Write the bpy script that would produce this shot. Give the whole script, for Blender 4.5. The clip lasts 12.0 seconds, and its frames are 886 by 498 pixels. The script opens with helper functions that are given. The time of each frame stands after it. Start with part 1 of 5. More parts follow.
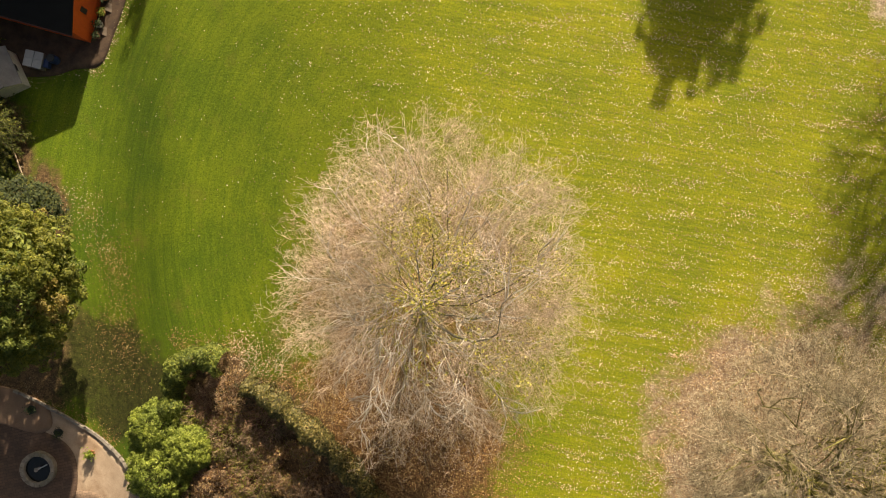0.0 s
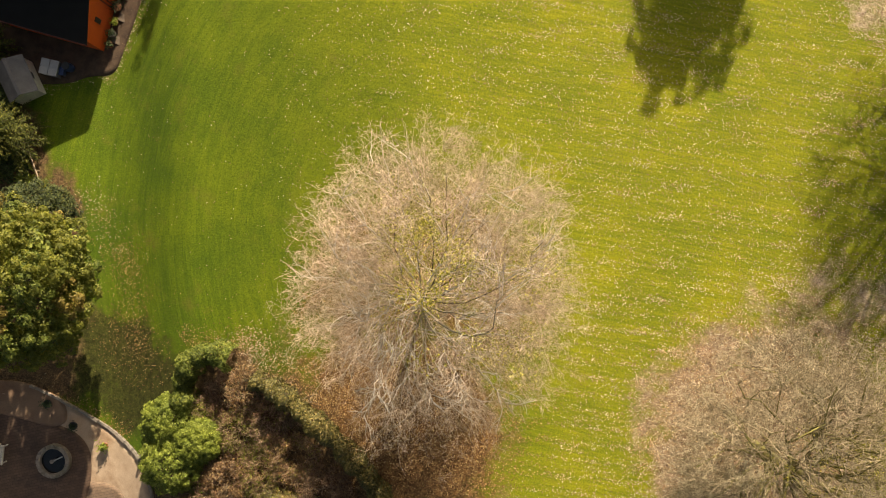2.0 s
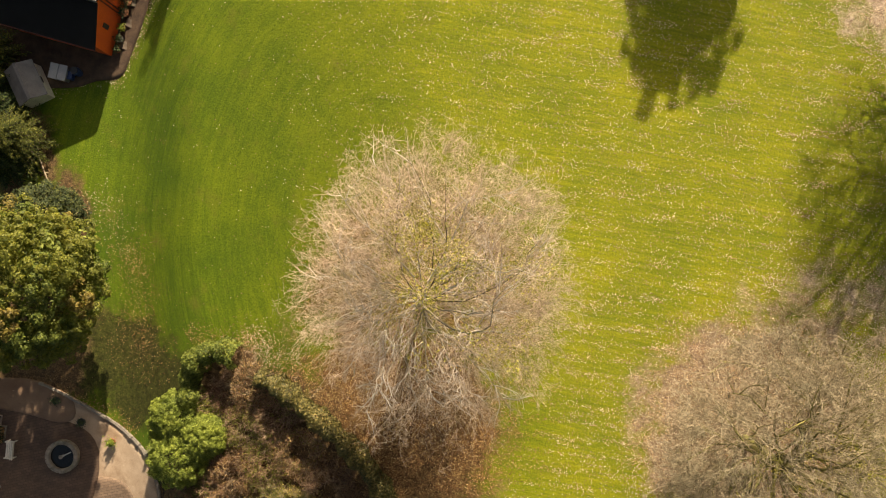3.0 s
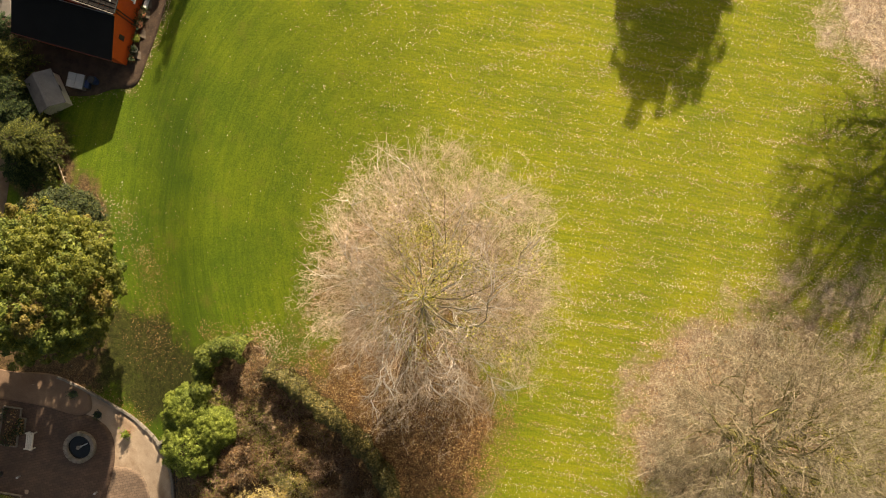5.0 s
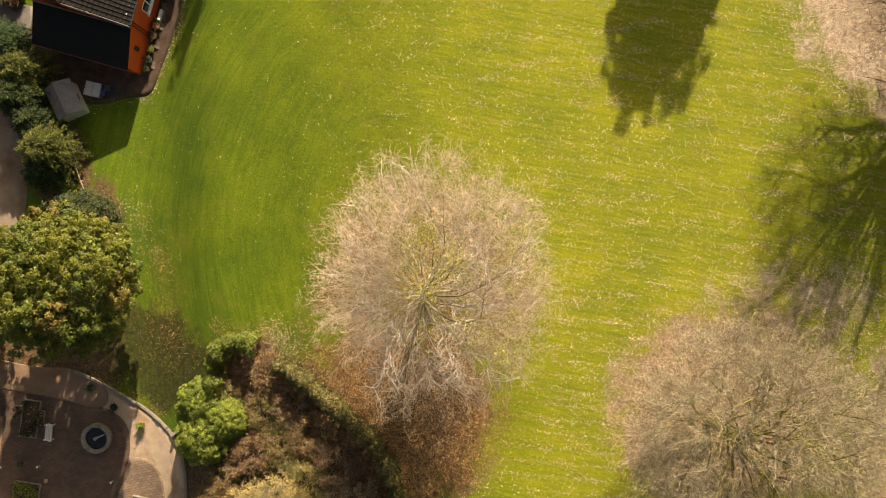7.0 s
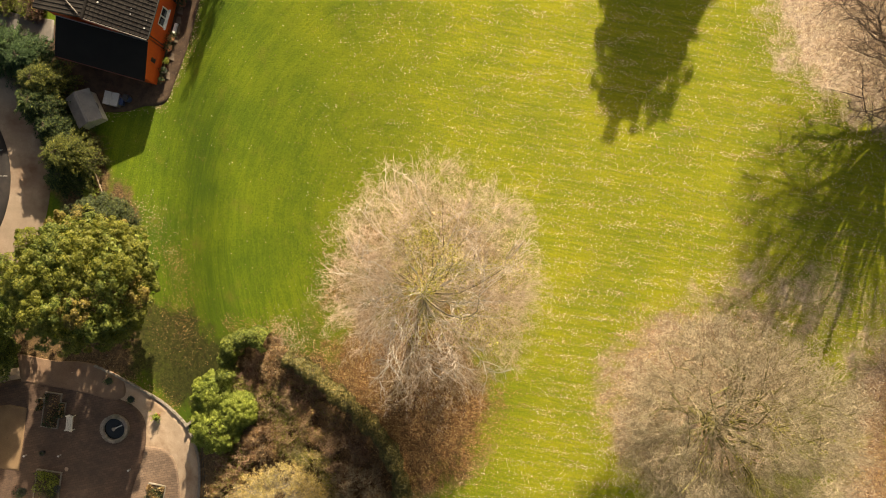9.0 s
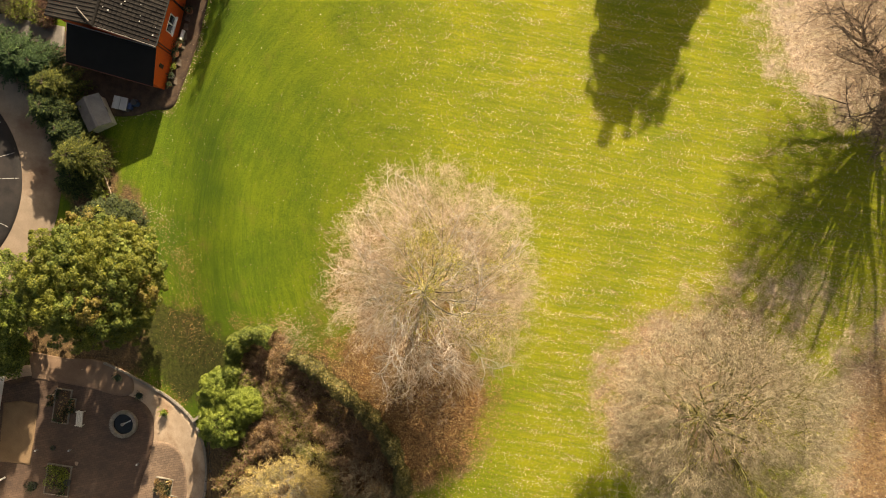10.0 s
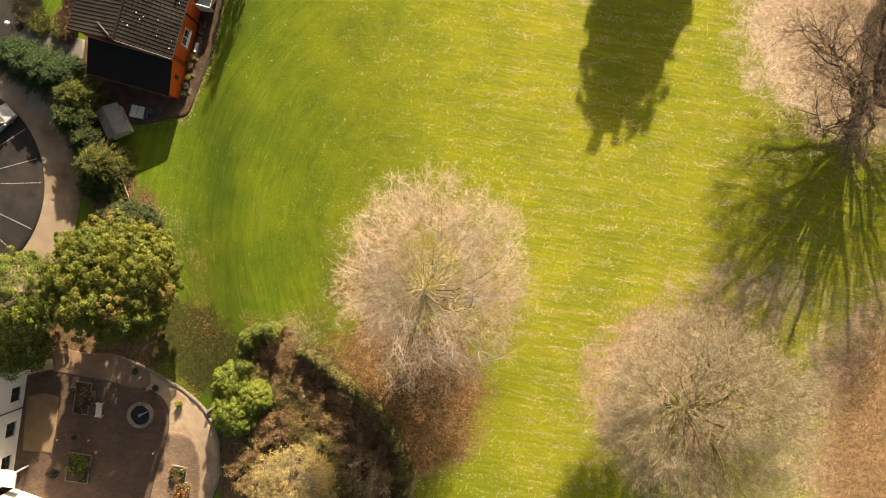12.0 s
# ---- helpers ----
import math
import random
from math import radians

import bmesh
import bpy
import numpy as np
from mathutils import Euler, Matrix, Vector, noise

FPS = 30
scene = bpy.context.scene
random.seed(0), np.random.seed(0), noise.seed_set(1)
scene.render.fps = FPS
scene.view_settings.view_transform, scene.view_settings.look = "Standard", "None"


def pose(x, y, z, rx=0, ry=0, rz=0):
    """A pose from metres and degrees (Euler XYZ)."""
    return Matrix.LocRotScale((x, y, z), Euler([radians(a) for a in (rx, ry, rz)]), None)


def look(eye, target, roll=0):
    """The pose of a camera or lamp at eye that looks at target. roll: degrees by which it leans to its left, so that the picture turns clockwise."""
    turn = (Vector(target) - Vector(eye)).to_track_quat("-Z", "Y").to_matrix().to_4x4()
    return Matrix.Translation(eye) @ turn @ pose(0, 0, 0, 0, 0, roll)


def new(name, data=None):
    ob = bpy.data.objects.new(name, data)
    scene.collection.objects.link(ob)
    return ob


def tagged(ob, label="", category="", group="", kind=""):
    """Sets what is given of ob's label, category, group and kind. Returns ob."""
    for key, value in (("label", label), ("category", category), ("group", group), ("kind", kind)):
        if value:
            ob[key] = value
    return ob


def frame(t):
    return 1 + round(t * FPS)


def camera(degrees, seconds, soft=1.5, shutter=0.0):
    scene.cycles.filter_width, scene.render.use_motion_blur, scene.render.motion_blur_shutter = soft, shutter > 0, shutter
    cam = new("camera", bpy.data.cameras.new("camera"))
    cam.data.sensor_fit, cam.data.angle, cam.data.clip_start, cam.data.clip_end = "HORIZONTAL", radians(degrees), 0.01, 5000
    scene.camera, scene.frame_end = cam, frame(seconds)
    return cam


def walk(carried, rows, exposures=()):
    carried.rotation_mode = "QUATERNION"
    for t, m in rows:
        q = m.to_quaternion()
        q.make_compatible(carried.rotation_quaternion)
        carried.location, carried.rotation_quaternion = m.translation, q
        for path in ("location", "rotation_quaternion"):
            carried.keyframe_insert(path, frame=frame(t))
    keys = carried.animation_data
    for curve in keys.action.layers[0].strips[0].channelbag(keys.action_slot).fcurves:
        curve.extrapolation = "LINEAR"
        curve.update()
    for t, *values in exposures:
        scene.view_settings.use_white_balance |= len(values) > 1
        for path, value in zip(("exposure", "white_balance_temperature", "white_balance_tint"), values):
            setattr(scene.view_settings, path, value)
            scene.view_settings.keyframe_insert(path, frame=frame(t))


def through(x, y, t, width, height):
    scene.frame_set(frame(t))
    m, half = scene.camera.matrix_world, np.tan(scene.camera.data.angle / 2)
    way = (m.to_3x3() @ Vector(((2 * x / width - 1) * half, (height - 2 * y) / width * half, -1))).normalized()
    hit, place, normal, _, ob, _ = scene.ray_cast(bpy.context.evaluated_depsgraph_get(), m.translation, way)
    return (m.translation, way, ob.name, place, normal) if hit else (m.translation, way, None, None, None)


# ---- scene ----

# camera: a drone that looks straight down and climbs
SCALE, HEIGHT = 18.5, 44.4
cam = camera(61.6, 12.0, 1.0)
CLIMB = [(0.0, 0.0), (0.5, 0.0258), (1.0, 0.0545), (1.5, 0.0842), (2.0, 0.1163), (2.5, 0.1503), (3.0, 0.1865), (5.0, 0.3358),
         (5.5, 0.3735), (6.0, 0.4129), (6.5, 0.4530), (7.0, 0.4960), (9.0, 0.6869), (9.5, 0.7357), (10.0, 0.7878), (10.5, 0.8392),
         (11.0, 0.8925), (11.5, 0.9450), (12.0, 1.0)]
EXPOSURES = [(0.0, 1.22, 8300.0, 10.0), (7.0, 1.32, 8600.0, 10.0), (12.0, 1.53, 8800.0, 10.0)]
walk(cam, [(t, pose(0.014 * s * SCALE, 0.0161 * s * SCALE, HEIGHT + s * SCALE)) for t, s in CLIMB], EXPOSURES)

# world and sun: low autumn sun, clear sky
SUN_EL, SUN_AZ = 27.5, 14.5
world = bpy.data.worlds.new("sky")
scene.world = world
world.use_nodes = True
wn = world.node_tree
sky = wn.nodes.new("ShaderNodeTexSky")
sky.sky_type, sky.sun_disc = "NISHITA", False
sky.dust_density, sky.ozone_density = 4.0, 0.4
sky.sun_elevation, sky.sun_rotation = radians(SUN_EL), radians(SUN_AZ)
wn.nodes["Background"].inputs["Strength"].default_value = 0.052
wn.links.new(sky.outputs[0], wn.nodes["Background"].inputs["Color"])
TO_SUN = Vector((math.sin(radians(SUN_AZ)) * math.cos(radians(SUN_EL)), math.cos(radians(SUN_AZ)) * math.cos(radians(SUN_EL)), math.sin(radians(SUN_EL))))
sun = new("sun", bpy.data.lights.new("sun", "SUN"))
sun.data.energy, sun.data.angle, sun.data.color = 4.4, radians(0.6), (1.0, 0.93, 0.84)
sun.matrix_world = look(TO_SUN * 200, (0, 0, 0))


# ---- materials ----
def nodes_of(name):
    m = bpy.data.materials.new(name)
    m.use_nodes = True
    return m, m.node_tree.nodes, m.node_tree.links


def ramp(nodes, stops):
    r = nodes.new("ShaderNodeValToRGB")
    while len(r.color_ramp.elements) < len(stops):
        r.color_ramp.elements.new(0.5)
    for e, (p, c) in zip(r.color_ramp.elements, stops):
        e.position, e.color = p, (*c, 1)
    return r


def noise_node(nodes, links, scale, detail=4.0, rough=0.6, vec=None):
    n = nodes.new("ShaderNodeTexNoise")
    n.inputs["Scale"].default_value, n.inputs["Detail"].default_value, n.inputs["Roughness"].default_value = scale, detail, rough
    if vec is not None:
        links.new(vec, n.inputs["Vector"])
    return n


def mapped(nodes, links, angle, stretch, kind="Position"):
    """World position turned by angle and squeezed along its own x by stretch, for streaks."""
    g = nodes.new("ShaderNodeNewGeometry")
    m = nodes.new("ShaderNodeMapping")
    m.vector_type = "TEXTURE"
    m.inputs["Rotation"].default_value = (0, 0, radians(angle))
    m.inputs["Scale"].default_value = (stretch, 1, 1)
    links.new(g.outputs[kind], m.inputs["Vector"])
    return m.outputs[0]


def mix(nodes, links, fac, a, b, mode="MIX"):
    m = nodes.new("ShaderNodeMix")
    m.data_type, m.blend_type = "RGBA", mode
    for sock, v in ((m.inputs[0], fac), (m.inputs[6], a), (m.inputs[7], b)):
        if isinstance(v, (int, float)):
            sock.default_value = v
        elif isinstance(v, tuple):
            sock.default_value = (*v, 1)
        else:
            links.new(v, sock)
    return m.outputs[2]


def bumped(nodes, links, bsdf, height, strength, distance):
    b = nodes.new("ShaderNodeBump")
    b.inputs["Strength"].default_value, b.inputs["Distance"].default_value = strength, distance
    links.new(height, b.inputs["Height"])
    links.new(b.outputs[0], bsdf.inputs["Normal"])


def surface(name, dark, light, scale=3.0, fine=40.0, rough=0.7, bump=0.3, dist=0.02, metal=0.0, stain=None):
    """A worn surface: two colours mixed by coarse and fine noise, with fine relief."""
    m, n, l = nodes_of(name)
    p = n["Principled BSDF"]
    tc = n.new("ShaderNodeTexCoord").outputs["Object"]
    a, b = noise_node(n, l, scale, 5, 0.65, tc), noise_node(n, l, fine, 3, 0.6, tc)
    r1, r2 = ramp(n, [(0.3, dark), (0.7, light)]), ramp(n, [(0.3, (0.72, 0.72, 0.72)), (0.7, (1.15, 1.15, 1.15))])
    l.new(a.outputs[0], r1.inputs[0]), l.new(b.outputs[0], r2.inputs[0])
    c = mix(n, l, 1.0, r1.outputs[0], r2.outputs[0], "MULTIPLY")
    if stain:
        s = noise_node(n, l, scale * 0.35, 6, 0.7, tc)
        sr = ramp(n, [(0.5, (0, 0, 0)), (0.68, (1, 1, 1))])
        l.new(s.outputs[0], sr.inputs[0])
        c = mix(n, l, sr.outputs[0], c, stain)
    l.new(c, p.inputs["Base Color"])
    p.inputs["Roughness"].default_value, p.inputs["Metallic"].default_value = rough, metal
    bumped(n, l, p, b.outputs[0], bump, dist)
    return m


def leaf_material(name, stops, rough=0.55, through=0.3):
    """Leaves whose colour varies from leaf to leaf, a little translucent."""
    m, n, l = nodes_of(name)
    p = n["Principled BSDF"]
    g = n.new("ShaderNodeNewGeometry")
    r = ramp(n, stops)
    l.new(g.outputs["Random Per Island"], r.inputs[0])
    big = noise_node(n, l, 0.6, 3, 0.5, g.outputs["Position"])
    br = ramp(n, [(0.3, (0.7, 0.75, 0.7)), (0.7, (1.2, 1.15, 1.1))])
    l.new(big.outputs[0], br.inputs[0])
    c = mix(n, l, 1.0, r.outputs[0], br.outputs[0], "MULTIPLY")
    l.new(c, p.inputs["Base Color"])
    p.inputs["Roughness"].default_value = rough
    t = n.new("ShaderNodeBsdfTranslucent")
    l.new(c, t.inputs["Color"])
    x = n.new("ShaderNodeMixShader")
    x.inputs[0].default_value = through
    l.new(p.outputs[0], x.inputs[1]), l.new(t.outputs[0], x.inputs[2])
    l.new(x.outputs[0], n["Material Output"].inputs["Surface"])
    return m


def plain(name, colour, rough=0.5, metal=0.0):
    m, n, l = nodes_of(name)
    p = n["Principled BSDF"]
    tc = n.new("ShaderNodeTexCoord").outputs["Object"]
    a = noise_node(n, l, 8.0, 4, 0.6, tc)
    r = ramp(n, [(0.3, tuple(c * 0.82 for c in colour)), (0.7, tuple(min(1, c * 1.1) for c in colour))])
    l.new(a.outputs[0], r.inputs[0]), l.new(r.outputs[0], p.inputs["Base Color"])
    p.inputs["Roughness"].default_value, p.inputs["Metallic"].default_value = rough, metal
    return m


def ground_material():
    m, n, l = nodes_of("lawn")
    p = n["Principled BSDF"]
    g = n.new("ShaderNodeNewGeometry").outputs["Position"]

    def zone(name):
        a = n.new("ShaderNodeAttribute")
        a.attribute_name = name
        return a.outputs["Fac"]

    patch = noise_node(n, l, 0.16, 5, 0.6, g)
    streak_a = noise_node(n, l, 4.6, 5, 0.72, mapped(n, l, -12, 14))
    stripe = noise_node(n, l, 1.1, 3, 0.6, mapped(n, l, -7, 22))
    # the mower went round the tall tree on the west side
    sep, turn, rad, rings = n.new("ShaderNodeSeparateXYZ"), n.new("ShaderNodeMath"), n.new("ShaderNodeVectorMath"), n.new("ShaderNodeCombineXYZ")
    off = n.new("ShaderNodeVectorMath")
    off.inputs[1].default_value = (-3.0, -1.0, 0)
    l.new(g, off.inputs[0]), l.new(off.outputs[0], sep.inputs[0])
    turn.operation, rad.operation = "ARCTAN2", "LENGTH"
    l.new(sep.outputs[1], turn.inputs[0]), l.new(sep.outputs[0], turn.inputs[1])
    flat = n.new("ShaderNodeCombineXYZ")
    l.new(sep.outputs[0], flat.inputs[0]), l.new(sep.outputs[1], flat.inputs[1])
    l.new(flat.outputs[0], rad.inputs[0])
    arc = n.new("ShaderNodeMath")
    arc.operation = "MULTIPLY"
    arc.inputs[1].default_value = 1.6
    l.new(turn.outputs[0], arc.inputs[0])
    l.new(rad.outputs["Value"], rings.inputs[0]), l.new(arc.outputs[0], rings.inputs[1])
    streak_b = noise_node(n, l, 1.7, 6, 0.7, rings.outputs[0])
    streak_b.inputs["Distortion"].default_value = 1.6
    fine = noise_node(n, l, 9.0, 6, 0.8, g)
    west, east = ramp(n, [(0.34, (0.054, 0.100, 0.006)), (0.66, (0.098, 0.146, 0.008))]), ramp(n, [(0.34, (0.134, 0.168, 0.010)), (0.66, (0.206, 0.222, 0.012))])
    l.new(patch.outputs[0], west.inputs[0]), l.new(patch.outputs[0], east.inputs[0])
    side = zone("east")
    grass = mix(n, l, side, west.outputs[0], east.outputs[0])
    sa, sb = ramp(n, [(0.38, (0.76, 0.82, 0.76)), (0.62, (1.22, 1.16, 1.1))]), ramp(n, [(0.36, (0.76, 0.84, 0.82)), (0.64, (1.22, 1.14, 1.1))])
    l.new(streak_a.outputs[0], sa.inputs[0]), l.new(streak_b.outputs[0], sb.inputs[0])
    grass = mix(n, l, 1.0, grass, mix(n, l, side, sb.outputs[0], sa.outputs[0]), "MULTIPLY")
    tr = ramp(n, [(0.40, (0.92, 0.94, 0.92)), (0.60, (1.08, 1.05, 1.05))])
    l.new(stripe.outputs[0], tr.inputs[0])
    grass = mix(n, l, side, grass, mix(n, l, 1.0, grass, tr.outputs[0], "MULTIPLY"))
    fr = ramp(n, [(0.36, (0.58, 0.64, 0.58)), (0.64, (1.40, 1.34, 1.25))])
    l.new(fine.outputs[0], fr.inputs[0])
    grass = mix(n, l, 1.0, grass, fr.outputs[0], "MULTIPLY")
    # straw-coloured and mossy wear
    wear = noise_node(n, l, 0.45, 6, 0.7, g)
    wr = ramp(n, [(0.55, (0, 0, 0)), (0.75, (0.5, 0.5, 0.5))])
    l.new(wear.outputs[0], wr.inputs[0])
    grass = mix(n, l, wr.outputs[0], grass, (0.14, 0.13, 0.02))
    # fallen leaves trodden into the turf, and bare soil
    speck = noise_node(n, l, 11.0, 4, 0.8, g)
    lit = ramp(n, [(0.34, (0.15, 0.105, 0.08)), (0.5, (0.40, 0.31, 0.235)), (0.66, (0.70, 0.60, 0.48))])
    l.new(speck.outputs[0], lit.inputs[0])
    rust = ramp(n, [(0.34, (0.055, 0.025, 0.009)), (0.5, (0.155, 0.082, 0.032)), (0.66, (0.33, 0.21, 0.09))])
    l.new(speck.outputs[0], rust.inputs[0])
    litter_colour = mix(n, l, zone("rust"), lit.outputs[0], rust.outputs[0])
    soil = ramp(n, [(0.32, (0.030, 0.019, 0.010)), (0.5, (0.105, 0.066, 0.032)), (0.68, (0.24, 0.165, 0.085))])
    l.new(speck.outputs[0], soil.inputs[0])

    def broken(name, amount):
        add = n.new("ShaderNodeMath")
        add.operation = "MULTIPLY_ADD"
        l.new(fine.outputs[0], add.inputs[0])
        add.inputs[1].default_value = amount
        l.new(zone(name), add.inputs[2])
        rag = n.new("ShaderNodeMath")
        rag.operation = "MULTIPLY_ADD"
        l.new(wear.outputs[0], rag.inputs[0])
        rag.inputs[1].default_value = 1.5
        l.new(add.outputs[0], rag.inputs[2])
        add = rag
        mid = 0.5 + amount * 0.5 + 0.75
        r = ramp(n, [((mid - 0.16) / 2, (0, 0, 0)), ((mid + 0.16) / 2, (1, 1, 1))])
        half = n.new("ShaderNodeMath")
        half.operation = "MULTIPLY"
        half.inputs[1].default_value = 0.5
        l.new(add.outputs[0], half.inputs[0])
        add = half
        l.new(add.outputs[0], r.inputs[0])
        return r.outputs[0]

    clump = noise_node(n, l, 2.6, 5, 0.75, g)
    cr = ramp(n, [(0.36, (0.50, 0.47, 0.45)), (0.5, (0.95, 0.95, 0.95)), (0.64, (1.42, 1.38, 1.34))])
    l.new(clump.outputs[0], cr.inputs[0])
    litter_colour = mix(n, l, 1.0, litter_colour, cr.outputs[0], "MULTIPLY")
    soil_colour = mix(n, l, 1.0, soil.outputs[0], cr.outputs[0], "MULTIPLY")
    c = mix(n, l, broken("litter", 0.8), grass, litter_colour)
    c = mix(n, l, broken("soil", 0.5), c, soil_colour)
    # shade on the lawn above the kerb, put into the ground colour
    lawn_shade = ramp(n, [(0.32, (0.018, 0.024, 0.004)), (0.52, (0.038, 0.044, 0.008)), (0.68, (0.085, 0.078, 0.020))])
    l.new(speck.outputs[0], lawn_shade.inputs[0])
    lawn_shade_colour = mix(n, l, 1.0, lawn_shade.outputs[0], cr.outputs[0], "MULTIPLY")
    c = mix(n, l, broken("lawn_shade", 0.9), c, lawn_shade_colour)
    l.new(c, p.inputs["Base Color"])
    p.inputs["Roughness"].default_value = 0.85
    p.inputs["Specular IOR Level"].default_value = 0.2
    h = mix(n, l, 0.25, fine.outputs[0], streak_a.outputs[0])
    bumped(n, l, p, h, 0.6, 0.11)
    return m


def paving_material(name, dark, light, joint, angle, bw=0.42, bh=0.21):
    m, n, l = nodes_of(name)
    p = n["Principled BSDF"]
    v = mapped(n, l, angle, 1)
    b = n.new("ShaderNodeTexBrick")
    for k, val in (("Scale", 1.0), ("Mortar Size", 0.012), ("Brick Width", bw), ("Row Height", bh)):
        b.inputs[k].default_value = val
    b.inputs["Color1"].default_value, b.inputs["Color2"].default_value, b.inputs["Mortar"].default_value = (*dark, 1), (*light, 1), (*joint, 1)
    l.new(v, b.inputs["Vector"])
    big, fine = noise_node(n, l, 0.5, 6, 0.7, v), noise_node(n, l, 14, 4, 0.7, v)
    r, f = ramp(n, [(0.3, (0.6, 0.6, 0.62)), (0.7, (1.25, 1.2, 1.15))]), ramp(n, [(0.3, (0.75, 0.75, 0.75)), (0.7, (1.2, 1.2, 1.2))])
    l.new(big.outputs[0], r.inputs[0]), l.new(fine.outputs[0], f.inputs[0])
    c = mix(n, l, 1.0, mix(n, l, 1.0, b.outputs[0], r.outputs[0], "MULTIPLY"), f.outputs[0], "MULTIPLY")
    l.new(c, p.inputs["Base Color"])
    p.inputs["Roughness"].default_value = 0.8
    bumped(n, l, p, b.outputs[1], -0.4, 0.01)
    return m


def glass_material():
    m, n, l = nodes_of("window_glass")
    p = n["Principled BSDF"]
    p.inputs["Base Color"].default_value = (0.03, 0.04, 0.05, 1)
    p.inputs["Roughness"].default_value, p.inputs["IOR"].default_value = 0.05, 1.5
    return m


LAWN = ground_material()
BARK_PALE = surface("pale_bark", (0.40, 0.365, 0.33), (0.68, 0.64, 0.59), 2, 25, 0.8, 0.5, 0.02)
BARK_GREY = surface("grey_bark", (0.17, 0.15, 0.115), (0.33, 0.30, 0.24), 2, 25, 0.85, 0.5, 0.02)
BARK_DARK = surface("dark_bark", (0.045, 0.030, 0.022), (0.10, 0.07, 0.05), 2, 25, 0.85, 0.6, 0.03)
BARK_MOSS = surface("mossy_bark", (0.085, 0.075, 0.022), (0.24, 0.22, 0.06), 2, 25, 0.85, 0.5, 0.02)
TWIG_PINK = leaf_material("pinkish_twigs", [(0.0, (0.26, 0.175, 0.130)), (0.5, (0.47, 0.355, 0.275)), (1.0, (0.65, 0.535, 0.435))], 0.7, 0.0)
TWIG_TAN = leaf_material("tan_twigs", [(0.0, (0.075, 0.056, 0.034)), (0.5, (0.265, 0.213, 0.142)), (1.0, (0.54, 0.46, 0.335))], 0.7, 0.0)
TWIG_DARK = leaf_material("dark_twigs", [(0.0, (0.05, 0.03, 0.022)), (1.0, (0.14, 0.09, 0.065))], 0.8, 0.0)
TWIG_BROWN = leaf_material("brown_twigs", [(0.0, (0.10, 0.06, 0.042)), (1.0, (0.26, 0.18, 0.13))], 0.8, 0.0)
TWIG_RED = leaf_material("red_brown_twigs", [(0.0, (0.13, 0.080, 0.052)), (0.6, (0.32, 0.215, 0.145)), (1.0, (0.55, 0.41, 0.295))], 0.8, 0.0)
LEAF_YELLOW = leaf_material("yellow_leaves", [(0.0, (0.16, 0.17, 0.02)), (0.6, (0.35, 0.33, 0.035)), (1.0, (0.50, 0.45, 0.09))])
LEAF_OLIVE = leaf_material("olive_leaves", [(0.0, (0.10, 0.125, 0.016)), (0.5, (0.19, 0.21, 0.030)), (1.0, (0.30, 0.305, 0.06))], 0.6, 0.5)
LEAF_BRONZE = leaf_material("bronze_olive_leaves", [(0.0, (0.11, 0.085, 0.018)), (0.5, (0.21, 0.165, 0.035)), (1.0, (0.30, 0.25, 0.06))], 0.6, 0.4)
LEAF_GREEN = leaf_material("fresh_green_leaves", [(0.0, (0.10, 0.135, 0.016)), (0.5, (0.21, 0.27, 0.038)), (1.0, (0.36, 0.42, 0.09))], 0.65, 0.4)
LEAF_MID = leaf_material("mid_green_leaves", [(0.0, (0.055, 0.085, 0.013)), (0.5, (0.13, 0.17, 0.026)), (1.0, (0.26, 0.30, 0.06))], 0.65, 0.4)
LEAF_HEDGE = leaf_material("hedge_sprays", [(0.0, (0.011, 0.027, 0.009)), (0.6, (0.036, 0.064, 0.017)), (1.0, (0.12, 0.15, 0.036))], 0.92, 0.18)
LEAF_BLUISH = leaf_material("bluish_sprays", [(0.0, (0.014, 0.040, 0.012)), (0.6, (0.036, 0.080, 0.022)), (1.0, (0.09, 0.15, 0.045))], 0.8, 0.2)
LEAF_SPRAY = leaf_material("yellowish_sprays", [(0.0, (0.04, 0.058, 0.010)), (0.6, (0.10, 0.118, 0.018)), (1.0, (0.23, 0.23, 0.04))], 0.8, 0.2)
LEAF_MAROON = leaf_material("red_brown_leaves", [(0.0, (0.070, 0.030, 0.018)), (0.6, (0.18, 0.092, 0.055)), (1.0, (0.34, 0.21, 0.125))])
LEAF_SCRUB = leaf_material("scrub_leaves", [(0.0, (0.04, 0.045, 0.010)), (0.6, (0.12, 0.11, 0.028)), (1.0, (0.27, 0.22, 0.08))])
LEAF_DARK = leaf_material("dark_green_leaves", [(0.0, (0.010, 0.024, 0.007)), (0.6, (0.026, 0.050, 0.012)), (1.0, (0.060, 0.085, 0.022))], 0.75, 0.15)
LEAF_CONIFER = leaf_material("conifer_sprays", [(0.0, (0.014, 0.026, 0.007)), (0.6, (0.038, 0.058, 0.012)), (1.0, (0.095, 0.105, 0.024))], 0.8, 0.15)
LEAF_BROWN = leaf_material("brown_leaves", [(0.0, (0.10, 0.050, 0.022)), (0.5, (0.29, 0.17, 0.075)), (1.0, (0.56, 0.41, 0.20))])
LEAF_GOLD = leaf_material("pale_gold_leaves", [(0.0, (0.30, 0.21, 0.06)), (0.5, (0.54, 0.41, 0.14)), (1.0, (0.72, 0.59, 0.27))])
